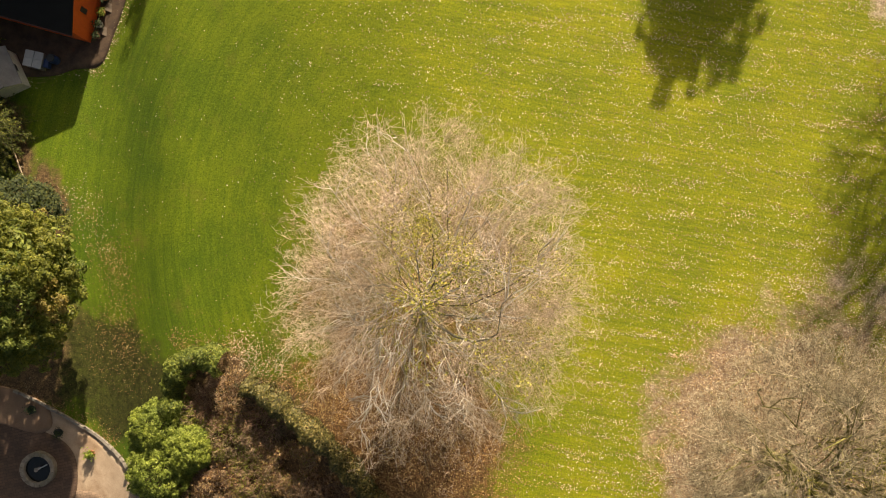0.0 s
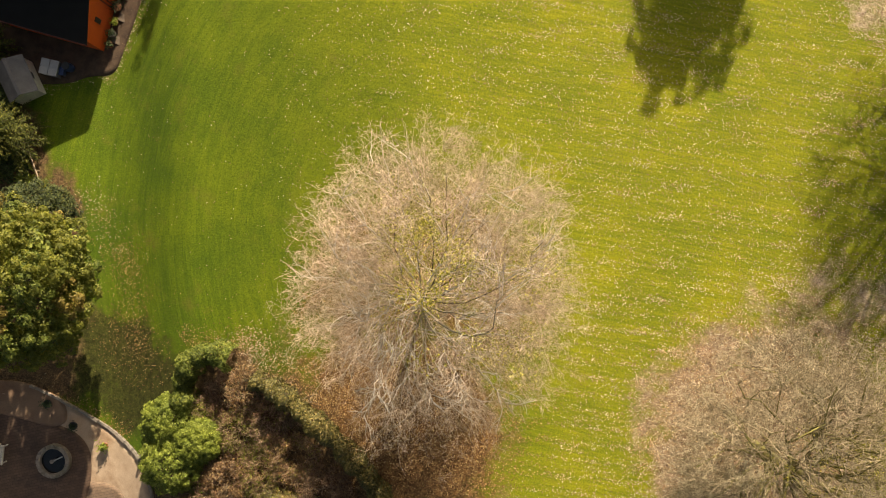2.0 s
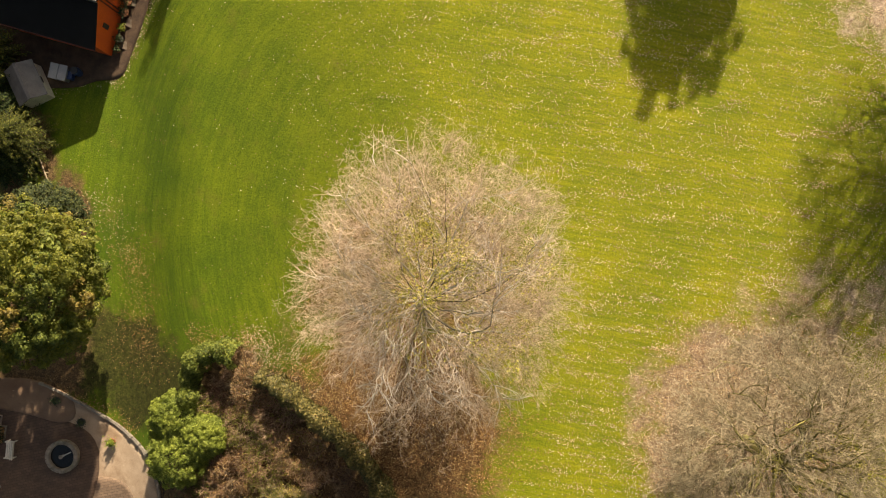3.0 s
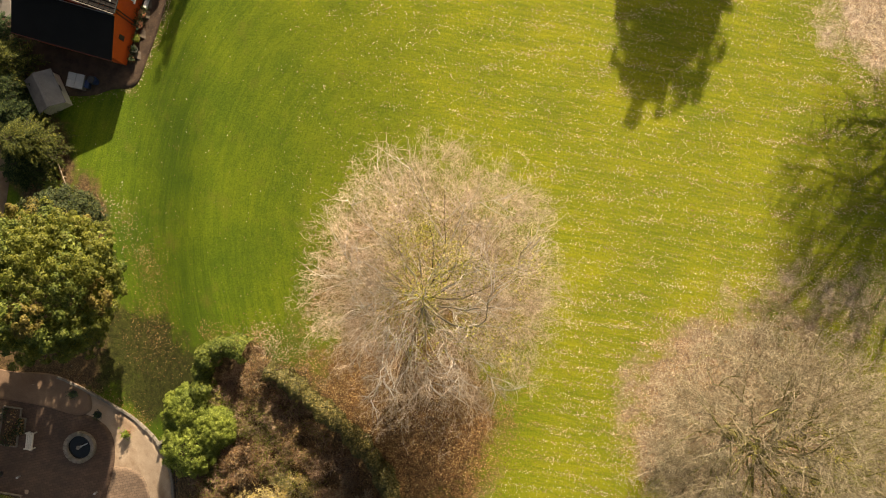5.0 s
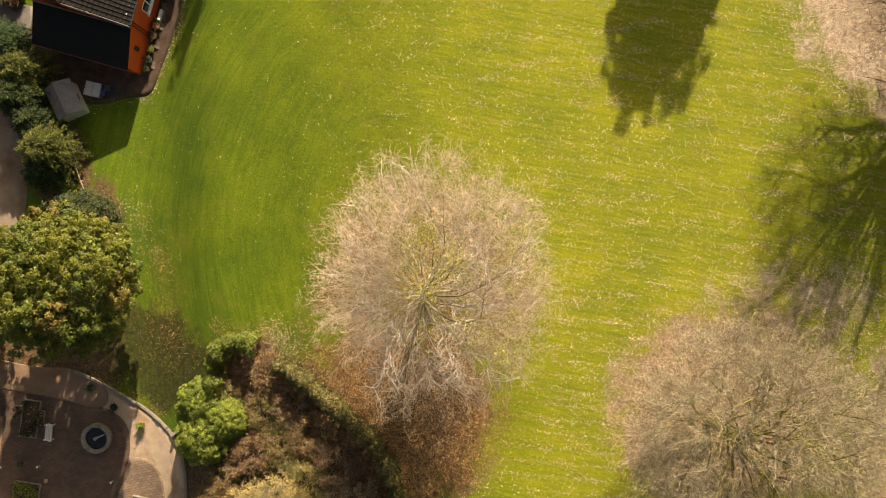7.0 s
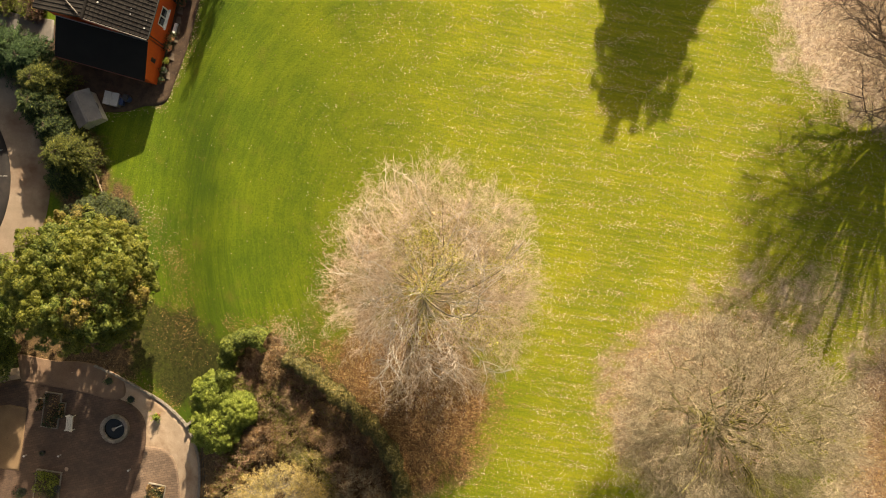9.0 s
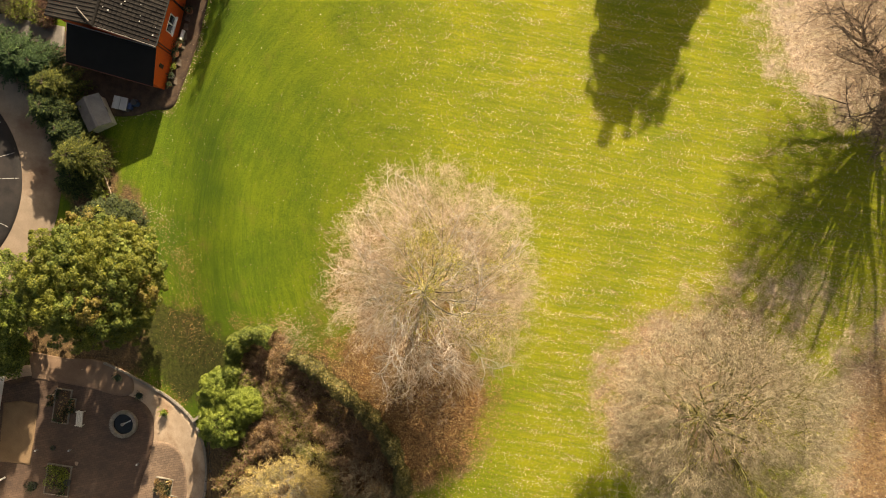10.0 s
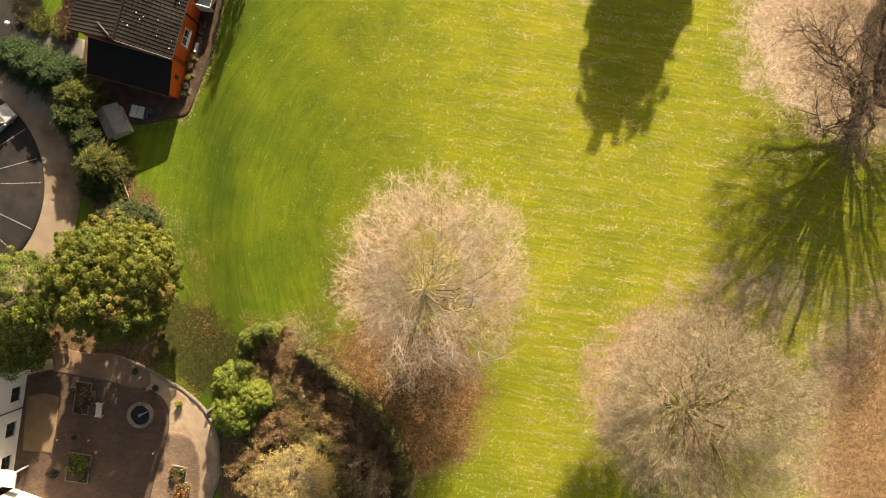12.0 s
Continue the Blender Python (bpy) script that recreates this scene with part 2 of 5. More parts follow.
LEAF_FALLEN = leaf_material("fallen_leaves", [(0.0, (0.13, 0.065, 0.035)), (0.4, (0.31, 0.19, 0.105)), (0.7, (0.56, 0.44, 0.29)), (1.0, (0.82, 0.74, 0.60))], 0.6, 0.2)
LEAF_RUST = leaf_material("rusty_leaves", [(0.0, (0.10, 0.040, 0.013)), (0.5, (0.24, 0.125, 0.046)), (0.85, (0.46, 0.30, 0.12)), (1.0, (0.68, 0.53, 0.29))], 0.6, 0.25)
LEAF_RED = leaf_material("orange_red_leaves", [(0.0, (0.16, 0.05, 0.02)), (0.6, (0.38, 0.14, 0.03)), (1.0, (0.55, 0.32, 0.06))])
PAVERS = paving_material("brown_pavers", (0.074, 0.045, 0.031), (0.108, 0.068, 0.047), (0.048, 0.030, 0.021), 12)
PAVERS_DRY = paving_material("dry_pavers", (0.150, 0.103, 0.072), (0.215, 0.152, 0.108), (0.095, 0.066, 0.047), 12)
PATH = surface("trodden_path_gravel", (0.20, 0.150, 0.108), (0.31, 0.240, 0.178), 0.35, 30, 0.9, 0.4, 0.01, stain=(0.13, 0.075, 0.045))
GRAVEL = surface("bound_gravel", (0.31, 0.225, 0.155), (0.46, 0.355, 0.26), 0.6, 30, 0.9, 0.4, 0.01, stain=(0.20, 0.125, 0.075))
# lighter ochre that puts a sunlit patch into the paving's colour
SUNLIT_OCHRE = surface("sunlit_ochre_gravel", (0.165, 0.106, 0.058), (0.23, 0.152, 0.085), 0.8, 30, 0.9, 0.4, 0.01)
ASPHALT = surface("asphalt", (0.014, 0.0125, 0.0125), (0.027, 0.024, 0.0235), 0.7, 50, 0.8, 0.4, 0.008, stain=(0.038, 0.031, 0.028))
CONCRETE = surface("concrete", (0.11, 0.10, 0.09), (0.20, 0.18, 0.16), 1.2, 30, 0.85, 0.3, 0.01, stain=(0.14, 0.12, 0.10))
STONE = surface("stone", (0.15, 0.132, 0.11), (0.30, 0.265, 0.225), 3, 30, 0.85, 0.5, 0.02, stain=(0.10, 0.10, 0.06))
SLAB = surface("stone_slab", (0.085, 0.062, 0.045), (0.15, 0.115, 0.085), 2, 30, 0.85, 0.3, 0.01)
RED_EARTH = surface("reddish_earth", (0.150, 0.088, 0.056), (0.25, 0.165, 0.11), 0.5, 18, 0.95, 0.6, 0.03, stain=(0.20, 0.135, 0.09))
EARTH = surface("garden_earth", (0.050, 0.031, 0.020), (0.115, 0.074, 0.047), 1.5, 18, 0.95, 0.8, 0.04)
RENDER_ORANGE = surface("orange_render", (0.70, 0.098, 0.012), (0.80, 0.130, 0.018), 0.8, 40, 0.75, 0.2, 0.005, stain=(0.55, 0.075, 0.014))
RENDER_WHITE = surface("white_render", (0.78, 0.76, 0.73), (0.86, 0.85, 0.82), 0.8, 40, 0.8, 0.2, 0.005, stain=(0.66, 0.64, 0.60))
TILE = surface("roof_tile", (0.006, 0.0047, 0.0044), (0.012, 0.0095, 0.0086), 0.7, 14, 0.9, 0.5, 0.02, stain=(0.022, 0.019, 0.016))
FELT = surface("black_roof_felt", (0.006, 0.006, 0.006), (0.010, 0.010, 0.010), 0.8, 40, 0.9, 0.3, 0.005)
SHED_FELT = surface("grey_roof_felt", (0.13, 0.13, 0.133), (0.21, 0.21, 0.213), 1.5, 40, 0.8, 0.3, 0.006, stain=(0.18, 0.18, 0.18))
for m in (TILE, FELT, SHED_FELT, ASPHALT):
    m.node_tree.nodes["Principled BSDF"].inputs["Specular IOR Level"].default_value = 0.28
SHED_LID = surface("weathered_plastic", (0.36, 0.36, 0.35), (0.48, 0.48, 0.46), 2, 40, 0.6, 0.1, 0.003)
CREAM_WOOD = surface("cream_boards", (0.60, 0.57, 0.49), (0.74, 0.71, 0.63), 2, 30, 0.7, 0.3, 0.006)
WOOD = surface("weathered_wood", (0.24, 0.18, 0.12), (0.42, 0.34, 0.25), 3, 30, 0.75, 0.4, 0.006)
WHITE = plain("white_paint", (0.78, 0.78, 0.76), 0.45)
CAR_WHITE = plain("white_car_paint", (0.46, 0.46, 0.47), 0.25)
BLACK = plain("black_plastic", (0.02, 0.02, 0.02), 0.5)
RED_PAINT = plain("red_paint", (0.42, 0.07, 0.03), 0.55)
DARK_RED = plain("dark_red_paint", (0.13, 0.028, 0.015), 0.6)
IRON = plain("black_iron", (0.02, 0.02, 0.022), 0.45, 0.6)
BLUE = plain("blue_plastic", (0.03, 0.06, 0.16), 0.4)
STEEL = plain("galvanised_steel", (0.45, 0.45, 0.45), 0.35, 0.8)
TERRACOTTA = plain("terracotta", (0.30, 0.12, 0.06), 0.8)
LINE = surface("road_paint", (0.20, 0.19, 0.18), (0.55, 0.53, 0.50), 4, 60, 0.7, 0.2, 0.003)
GLASS = glass_material()
WATER, _n, _l = nodes_of("dark_water")
_n["Principled BSDF"].inputs["Base Color"].default_value = (0.008, 0.010, 0.010, 1)
_n["Principled BSDF"].inputs["Roughness"].default_value = 0.04
_w = noise_node(_n, _l, 6, 3)
bumped(_n, _l, _n["Principled BSDF"], _w.outputs[0], 0.15, 0.01)


# ---- geometry helpers ----
def soft(u, w):
    return w * np.log1p(np.exp(np.minimum(50, u / w)))


def ground_z(x, y=0.0):
    """The park falls gently to the terrace on the west."""
    a, b = -(x / SCALE + 0.10) * 0.32, -(x / SCALE + 1.2) * 0.06
    u = np.clip((-17.0 - x) / 8.3, 0, 1)
    return -SCALE * (soft(a, 0.03) - soft(a - 0.33, 0.03) + soft(b, 0.01) - soft(b - 0.05, 0.01)) - 2.4 * u * u * (3 - 2 * u)


def gz(x, y=0.0):
    return float(ground_z(np.float64(x)))


def thing(name, label, category, m, group="", kind=""):
    e = new(name)
    e.matrix_world = m
    return tagged(e, label, category, group, kind)


def on_ground(x, y, turn=0.0, up=0.0):
    return pose(x, y, gz(x) + up, 0, 0, turn)


def link_part(name, me, material, parent, label="", kind=""):
    me.materials.append(material)
    ob = new(name, me)
    if parent is not None:
        ob.parent = parent
    if label:
        ob["label"] = label
    if kind:
        ob["kind"] = kind
    return ob


def part(name, bm, material, parent, label="", smooth=False):
    me = bpy.data.meshes.new(name)
    bmesh.ops.recalc_face_normals(bm, faces=bm.faces)
    bm.to_mesh(me)
    bm.free()
    if smooth:
        for p in me.polygons:
            p.use_smooth = True
    return link_part(name, me, material, parent, label)


def quads_mesh(name, verts, quads):
    me = bpy.data.meshes.new(name)
    verts, quads = np.asarray(verts, np.float32), np.asarray(quads, np.int32)
    me.vertices.add(len(verts))
    me.vertices.foreach_set("co", verts.ravel())
    me.loops.add(quads.size)
    me.loops.foreach_set("vertex_index", quads.ravel())
    me.polygons.add(len(quads))
    me.polygons.foreach_set("loop_start", np.arange(0, quads.size, 4, dtype=np.int32))
    me.update(calc_edges=True)
    return me


def box(bm, x0, y0, z0, x1, y1, z1, bevel=0.0, m=None):
    made = bmesh.ops.create_cube(bm, size=1)["verts"]
    t = Matrix.Translation(((x0 + x1) / 2, (y0 + y1) / 2, (z0 + z1) / 2)) @ Matrix.Diagonal((x1 - x0, y1 - y0, z1 - z0, 1))
    bmesh.ops.transform(bm, matrix=(m @ t) if m is not None else t, verts=made)
    if bevel:
        edges = {e for v in made for e in v.link_edges}
        bmesh.ops.bevel(bm, geom=list(edges), offset=bevel, segments=2, affect="EDGES", profile=0.5)
    return bm


def boxed(*a, **k):
    return box(bmesh.new(), *a, **k)


def cone(bm, r0, r1, z0, z1, x=0.0, y=0.0, segs=16, cap=True):
    made = bmesh.ops.create_cone(bm, cap_ends=cap, segments=segs, radius1=r0, radius2=r1, depth=z1 - z0)["verts"]
    bmesh.ops.translate(bm, vec=(x, y, (z0 + z1) / 2), verts=made)
    return bm


def rod(bm, a, b, r, segs=8):
    a, b = Vector(a), Vector(b)
    made = bmesh.ops.create_cone(bm, cap_ends=True, segments=segs, radius1=r, radius2=r, depth=(b - a).length)["verts"]
    bmesh.ops.transform(bm, matrix=Matrix.Translation((a + b) / 2) @ (b - a).to_track_quat("Z", "Y").to_matrix().to_4x4(), verts=made)
    return bm


def ring(bm, r_in, r_out, z0, z1, segs=32, wobble=0.0):
    """A ring with a hole, such as a basin's wall."""
    loops = []
    for r, z in ((r_in, z0), (r_out, z0), (r_out, z1), (r_in, z1)):
        loops.append([bm.verts.new((math.cos(2 * math.pi * i / segs) * (r + wobble * math.sin(7 * i)), math.sin(2 * math.pi * i / segs) * (r + wobble * math.sin(7 * i)), z)) for i in range(segs)])
    for k in range(4):
        a, b = loops[k], loops[(k + 1) % 4]
        for i in range(segs):
            j = (i + 1) % segs
            bm.faces.new((a[i], a[j], b[j], b[i]))
    return bm


def smooth_line(points, steps=6):
    """Catmull-Rom through the points."""
    p = [np.array(q, float) for q in points]
    p = [2 * p[0] - p[1], *p, 2 * p[-1] - p[-2]]
    out = []
    for i in range(1, len(p) - 2):
        for k in range(steps):
            t = k / steps
            out.append(0.5 * (2 * p[i] + (p[i + 1] - p[i - 1]) * t + (2 * p[i - 1] - 5 * p[i] + 4 * p[i + 1] - p[i + 2]) * t * t + (3 * p[i] - p[i - 1] - 3 * p[i + 1] + p[i + 2]) * t ** 3))
    return out + [p[-2]]


def draped(name, outline, centre, lift, material, label, category, kind="structure", rings=14):
    """A sheet with an edge that follows the ground, seen from the centre as a star."""
    o, c = np.array(outline, float), np.array(centre, float)
    k = len(o)
    rows = [c + (o - c) * f for f in np.linspace(0.02, 1, rings)]
    v = np.concatenate(rows)
    z = ground_z(v[:, 0]) + lift
    v = np.column_stack([v, z])
    skirt = np.column_stack([o, ground_z(o[:, 0]) - 0.2])
    v = np.concatenate([v, skirt])
    q = []
    for r in range(rings):
        for i in range(k):
            j = (i + 1) % k
            q.append((r * k + i, (r + 1) * k + i, (r + 1) * k + j, r * k + j))
    if sum(o[i][0] * o[(i + 1) % k][1] - o[(i + 1) % k][0] * o[i][1] for i in range(k)) < 0:
        q = [t[::-1] for t in q]
    ob = link_part(name, quads_mesh(name, v, q), material, None)
    return tagged(ob, label, category, "", kind)


# ---- plants ----
def unit(v):
    return v / np.maximum(1e-9, np.linalg.norm(v, axis=-1, keepdims=True))


def spawn(rng, parents, n, span, length, spread, lift, k, jitter, taper=0.5):
    """n children on each parent line, leaving it by about spread degrees."""
    count, kp = len(parents), parents.shape[1]
    idx = np.repeat(np.arange(count), n)
    t = rng.uniform(span[0], span[1], len(idx))
    f = np.minimum(t * (kp - 1), kp - 1.001)
    i = f.astype(int)
    w = (f - i)[:, None]
    a, b = parents[idx, i], parents[idx, i + 1]
    start, tang = a * (1 - w) + b * w, unit(b - a)
    side = unit(np.cross(tang, rng.normal(size=tang.shape)))
    s = np.radians(spread * rng.uniform(0.6, 1.3, len(idx)))[:, None]
    d = unit(tang * np.cos(s) + side * np.sin(s) + np.array([0, 0, lift]))
    step = (length * rng.uniform(0.6, 1.35, len(idx)) * (1 - taper * t))[:, None] / (k - 1)
    pts = [start]
    for _ in range(k - 1):
        pts.append(pts[-1] + d * step)
        d = unit(d + rng.normal(size=d.shape) * jitter + np.array([0, 0, lift * 0.3]))
    return np.stack(pts, 1), t


def within(lines, c, r):
    """Shortens lines that leave the crown's outline."""
    e = np.linalg.norm((lines[:, -1] - c) / r, axis=1)
    f = np.where(e > 1, np.clip(1 / e ** 2.5, 0.12, 1), 1.0)[:, None, None]
    return lines[:, :1] + (lines - lines[:, :1]) * f


def tubes(lines, r0, r1, sides):
    m, k, _ = lines.shape
    axis = unit(lines[:, -1] - lines[:, 0] + 1e-6)
    ref = np.where(np.abs(axis[:, 2:3]) > 0.8, np.array([[1.0, 0, 0]]), np.array([[0, 0, 1.0]]))
    a = unit(np.cross(axis, ref))
    b = np.cross(axis, a)
    ang = np.arange(sides) * 2 * np.pi / sides
    circle = a[:, None] * np.cos(ang)[None, :, None] + b[:, None] * np.sin(ang)[None, :, None]
    rad = np.asarray(r0).reshape(-1, 1) * (1 - np.linspace(0, 1, k)) + np.asarray(r1).reshape(-1, 1) * np.linspace(0, 1, k)
    rad = np.broadcast_to(rad, (m, k))
    v = lines[:, :, None] + circle[:, None] * rad[:, :, None, None]
    base = (np.arange(m) * k * sides)[:, None, None]
    kk, ss = np.arange(k - 1)[None, :, None] * sides, np.arange(sides)[None, None, :]
    s2 = (ss + 1) % sides
    q = np.stack([base + kk + ss, base + kk + s2, base + kk + sides + s2, base + kk + sides + ss], -1)
    return v.reshape(-1, 3), q.reshape(-1, 4)


def tube_part(name, groups, material, parent, label="", kind="", smooth=True):
    vs, qs, n = [], [], 0
    for lines, r0, r1, sides in groups:
        v, q = tubes(lines, r0, r1, sides)
        vs.append(v), qs.append(q + n)
        n += len(v)
    me = quads_mesh(name, np.concatenate(vs), np.concatenate(qs))
    me.polygons.foreach_set("use_smooth", np.full(len(me.polygons), smooth))
    return link_part(name, me, material, parent, label, kind)


def leaf_arrays(rng, at, normal, size, ratio=0.55, cup=0.18):
    """Small cupped diamonds, one a leaf."""
    n = len(at)
    normal = unit(normal)
    t = unit(np.cross(normal, rng.normal(size=normal.shape)))
    b = np.cross(normal, t)
    s = (size * rng.uniform(0.6, 1.3, n))[:, None]
    v = np.stack([at - t * s * 0.5, at + b * s * ratio * 0.5 + normal * s * cup, at + t * s * 0.5 - normal * s * cup * 0.4, at - b * s * ratio * 0.5 + normal * s * cup], 1)
    return v.reshape(-1, 3), np.arange(4 * n).reshape(-1, 4)


def leaf_part(name, v, q, material, parent, label="", kind=""):
    return link_part(name, quads_mesh(name, v, q), material, parent, label, kind)


def lobed_crown(rng, c, r, lobes, leaves, size, lobe_r, low=-0.5, jitter=0.55, rough=0.12, ratio=0.55):
    """Leaves on many overlapping lobes that stand on an uneven ellipsoid."""
    c, r = np.array(c, float), np.array(r, float)
    i = np.arange(lobes)
    z = low + (1 - low) * (i + 0.5) / lobes
    a = i * 2.399963 + rng.uniform(-0.4, 0.4, lobes)
    d = np.column_stack([np.cos(a) * np.sqrt(1 - z * z), np.sin(a) * np.sqrt(1 - z * z), z])
    lc = c + d * r * (1 - rough * 1.2 + rng.normal(size=(lobes, 1)) * rough)
    lr = lobe_r * rng.uniform(0.6, 1.3, lobes)
    idx = np.repeat(np.arange(lobes), leaves)
    u = unit(rng.normal(size=(len(idx), 3)) + d[idx] * 0.9)
    at = lc[idx] + u * lr[idx][:, None] * rng.uniform(0.55, 1.05, (len(idx), 1)) * np.array([1, 1, 0.8])
    return leaf_arrays(rng, at, u + rng.normal(size=u.shape) * jitter + np.array([0, 0, 0.6]), size, ratio)


def bare_tree(name, label, x, y, height, crown_c, crown_r, seed, bark, twig, limbs=9, counts=(8, 9, 8, 5), trunk_r=0.38, fork=0.3,
              twig_r=0.014, twig_len=0.75, lift=0.12, low=-0.45, category="tree", lean=1.0, arch=0.62, rise=(0.4, 0.62), sprays=3000, inner=0.45, forks=(5, 2), tangle=0.22, wander=0.085, limb_r=(0.3, 0.45), dark=False, bough_r=0.022, reach=2.6, boughs=5, curl=0.12, tip_r=0.012, fine=None, tufting=5, branch_r=0.095, top=0.8, open_top=0.0, limb_bark=None, fans=0):
    """A leafless tree: trunk, limbs, branches and a haze of fine twigs. Crown centre and radii are from the base."""
    rng = np.random.default_rng(seed)
    t = thing(name, label, category, on_ground(x, y))
    c, r = np.array(crown_c, float), np.array(crown_r, float)
    k = 8
    h = np.linspace(-0.3, height * top, k)
    f = (h / height).clip(0)
    trunk = np.column_stack([lean * c[0] * f ** 1.5 + rng.normal(size=k) * 0.10 * (h > 1), c[1] * f ** 1.5 + rng.normal(size=k) * 0.10 * (h > 1), h])[None]
    # limbs reach out evenly towards the crown's outline
    i = np.arange(limbs)
    az = i * 2.399963 + rng.uniform(-0.35, 0.35, limbs)
    sz = low + (0.93 - low) * ((i * 0.618034) % 1.0)
    cz = np.sqrt(1 - sz ** 2)
    goal = c + r * 0.9 * rng.uniform(0.8, 1.0, (limbs, 1)) * np.column_stack([cz * np.cos(az), cz * np.sin(az), sz])
    hs = np.clip(goal[:, 2] * rng.uniform(rise[0], rise[1], limbs), fork * height, height * 0.76)
    start = np.column_stack([np.interp(hs, h, trunk[0, :, 0]), np.interp(hs, h, trunk[0, :, 1]), hs])
    bend = start + (goal - start) * np.array([0.42, 0.42, arch])
    span = goal - start
    sway = np.random.default_rng(seed + 1000).normal(size=(limbs, 1)) * curl
    bend = bend + np.column_stack([-span[:, 1], span[:, 0], np.zeros(limbs)]) * sway
    u = np.linspace(0, 1, k)[None, :, None]
    l1 = (1 - u) ** 2 * start[:, None] + 2 * u * (1 - u) * bend[:, None] + u ** 2 * goal[:, None]
    l1 = l1 + np.cumsum(rng.normal(size=l1.shape), 1) * wander * u * (r[0] / 6.5)
    l1 = within(l1, c, r * 0.95)
    l2, t2 = spawn(rng, l1, counts[0], (0.25, 1.0), r[:2].mean() * 0.52, 40, 0.10, 5, 0.18)
    l2 = within(l2, c, r * 0.97)
    # finer boughs on the branches
    lb, _ = spawn(rng, l2, boughs, (0.25, 1.0), r[:2].mean() * 0.22, 55, 0.06, 4, 0.3)
    lb = within(lb, c, r * 0.98)
    # branchlets grow from the nearest branch outwards to points spread evenly through the crown
    d = unit(rng.normal(size=(sprays, 3)))
    d[:, 2] = np.maximum(d[:, 2], low - rng.uniform(0, 0.25, sprays))
    tip = c + unit(d) * r * (inner + (1 - inner) * rng.uniform(0, 1, (sprays, 1)) ** 0.6) * (1 + rng.normal(size=(sprays, 1)) * 0.05)
    if open_top:
        # fewer twigs over the middle, where the limbs show
        q = np.hypot((tip[:, 0] - c[0]) / r[0], (tip[:, 1] - c[1] + 0.2 * r[1]) / r[1])
        tip = tip[rng.uniform(size=len(tip)) > open_top * np.clip(1.4 - q * 1.55, 0, 1) * (tip[:, 2] > c[2] * 0.6)]
        sprays = len(tip)
    tufts = tip[: max(1, sprays // tufting)]
    pull = rng.integers(0, len(tufts), sprays)
    tip = tip + (tufts[pull] - tip) * np.clip(1.1 - np.linalg.norm(tufts[pull] - tip, axis=1, keepdims=True) / 2.5, 0, 0.7)
    if fans:
        # pale lower limbs that arch out and end in forked fans
        fa = np.radians(np.linspace(150, 395, fans) + rng.uniform(-9, 9, fans))
        away = rng.uniform(0.45, 0.8, fans)
        end = np.column_stack([c[0] * 0.6 + r[0] * away * np.cos(fa), c[1] * 0.3 + r[1] * away * np.sin(fa), c[2] * rng.uniform(0.7, 1.1, fans)])
        low_z = end[:, 2] * rng.uniform(0.2, 0.62, fans)
        root = np.column_stack([np.interp(low_z, h, trunk[0, :, 0]), np.interp(low_z, h, trunk[0, :, 1]), low_z])
        knee = root * 0.55 + end * 0.45 + np.column_stack([rng.normal(size=(fans, 2)) * 1.3, np.full(fans, 0.6)])
        lf = (1 - u) ** 2 * root[:, None] + 2 * u * (1 - u) * knee[:, None] + u ** 2 * end[:, None]
        lf = lf + np.cumsum(rng.normal(size=lf.shape), 1) * 0.26 * u
        f2, _ = spawn(rng, lf, 9, (0.62, 1.0), 1.7, 42, 0.0, 5, 0.28, 0.2)
        f3, _ = spawn(rng, f2, 4, (0.3, 1.0), 0.8, 40, 0.0, 3, 0.25, 0.2)
        for j in range(fans):
            tube_part("limb", [(lf[j:j + 1], 0.05, 0.026, 7)], limb_bark or bark, t)
        tube_part("forked_wood", [(f2, 0.034, 0.012, 5), (f3, 0.016, 0.006, 4)], bark, t, "pale forked branch ends", "stuff")
    wood = np.concatenate([l2[:, 1:].reshape(-1, 3), l1[:, 3:].reshape(-1, 3), lb[:, 1:].reshape(-1, 3)])
    out = unit(unit(tip - np.array([c[0], c[1], c[2] - r[2] * 0.6])) + rng.normal(size=tip.shape) * 0.25)
    probe = tip - out * twig_len * 2.2
    near = np.empty(sprays, int)
    for q in range(0, sprays, 250):
        near[q:q + 250] = np.argmin(((probe[q:q + 250, None] - wood[None]) ** 2).sum(-1), 1)
    foot = wood[near]
    close = np.linalg.norm(tip - foot, axis=1) < reach
    tip, foot, out, sprays = tip[close], foot[close], out[close], int(close.sum())
    mid = (foot + tip) / 2 - out * 0.1 + rng.normal(size=tip.shape) * tangle
    l3 = np.stack([foot, foot * 0.45 + mid * 0.55 + rng.normal(size=tip.shape) * 0.08, mid * 0.5 + tip * 0.5 + rng.normal(size=tip.shape) * 0.08, tip], 1)
    l4, t4 = spawn(rng, l3, forks[0], (0.2, 1.0), twig_len, 68, lift, 3, 0.5, 0.3)
    l5, t5 = spawn(rng, l4, forks[1], (0.2, 1.0), twig_len * 0.6, 60, lift, 2, 0.5, 0.3)
    tube_part("trunk", [(trunk, trunk_r, 0.02, 12)], bark, t)
    # shade put into the bark colour: high limbs pointing north are dark
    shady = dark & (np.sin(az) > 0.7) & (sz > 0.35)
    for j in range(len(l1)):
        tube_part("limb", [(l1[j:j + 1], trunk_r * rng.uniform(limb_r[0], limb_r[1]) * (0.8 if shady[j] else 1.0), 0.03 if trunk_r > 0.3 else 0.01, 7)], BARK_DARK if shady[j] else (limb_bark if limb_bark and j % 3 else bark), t)
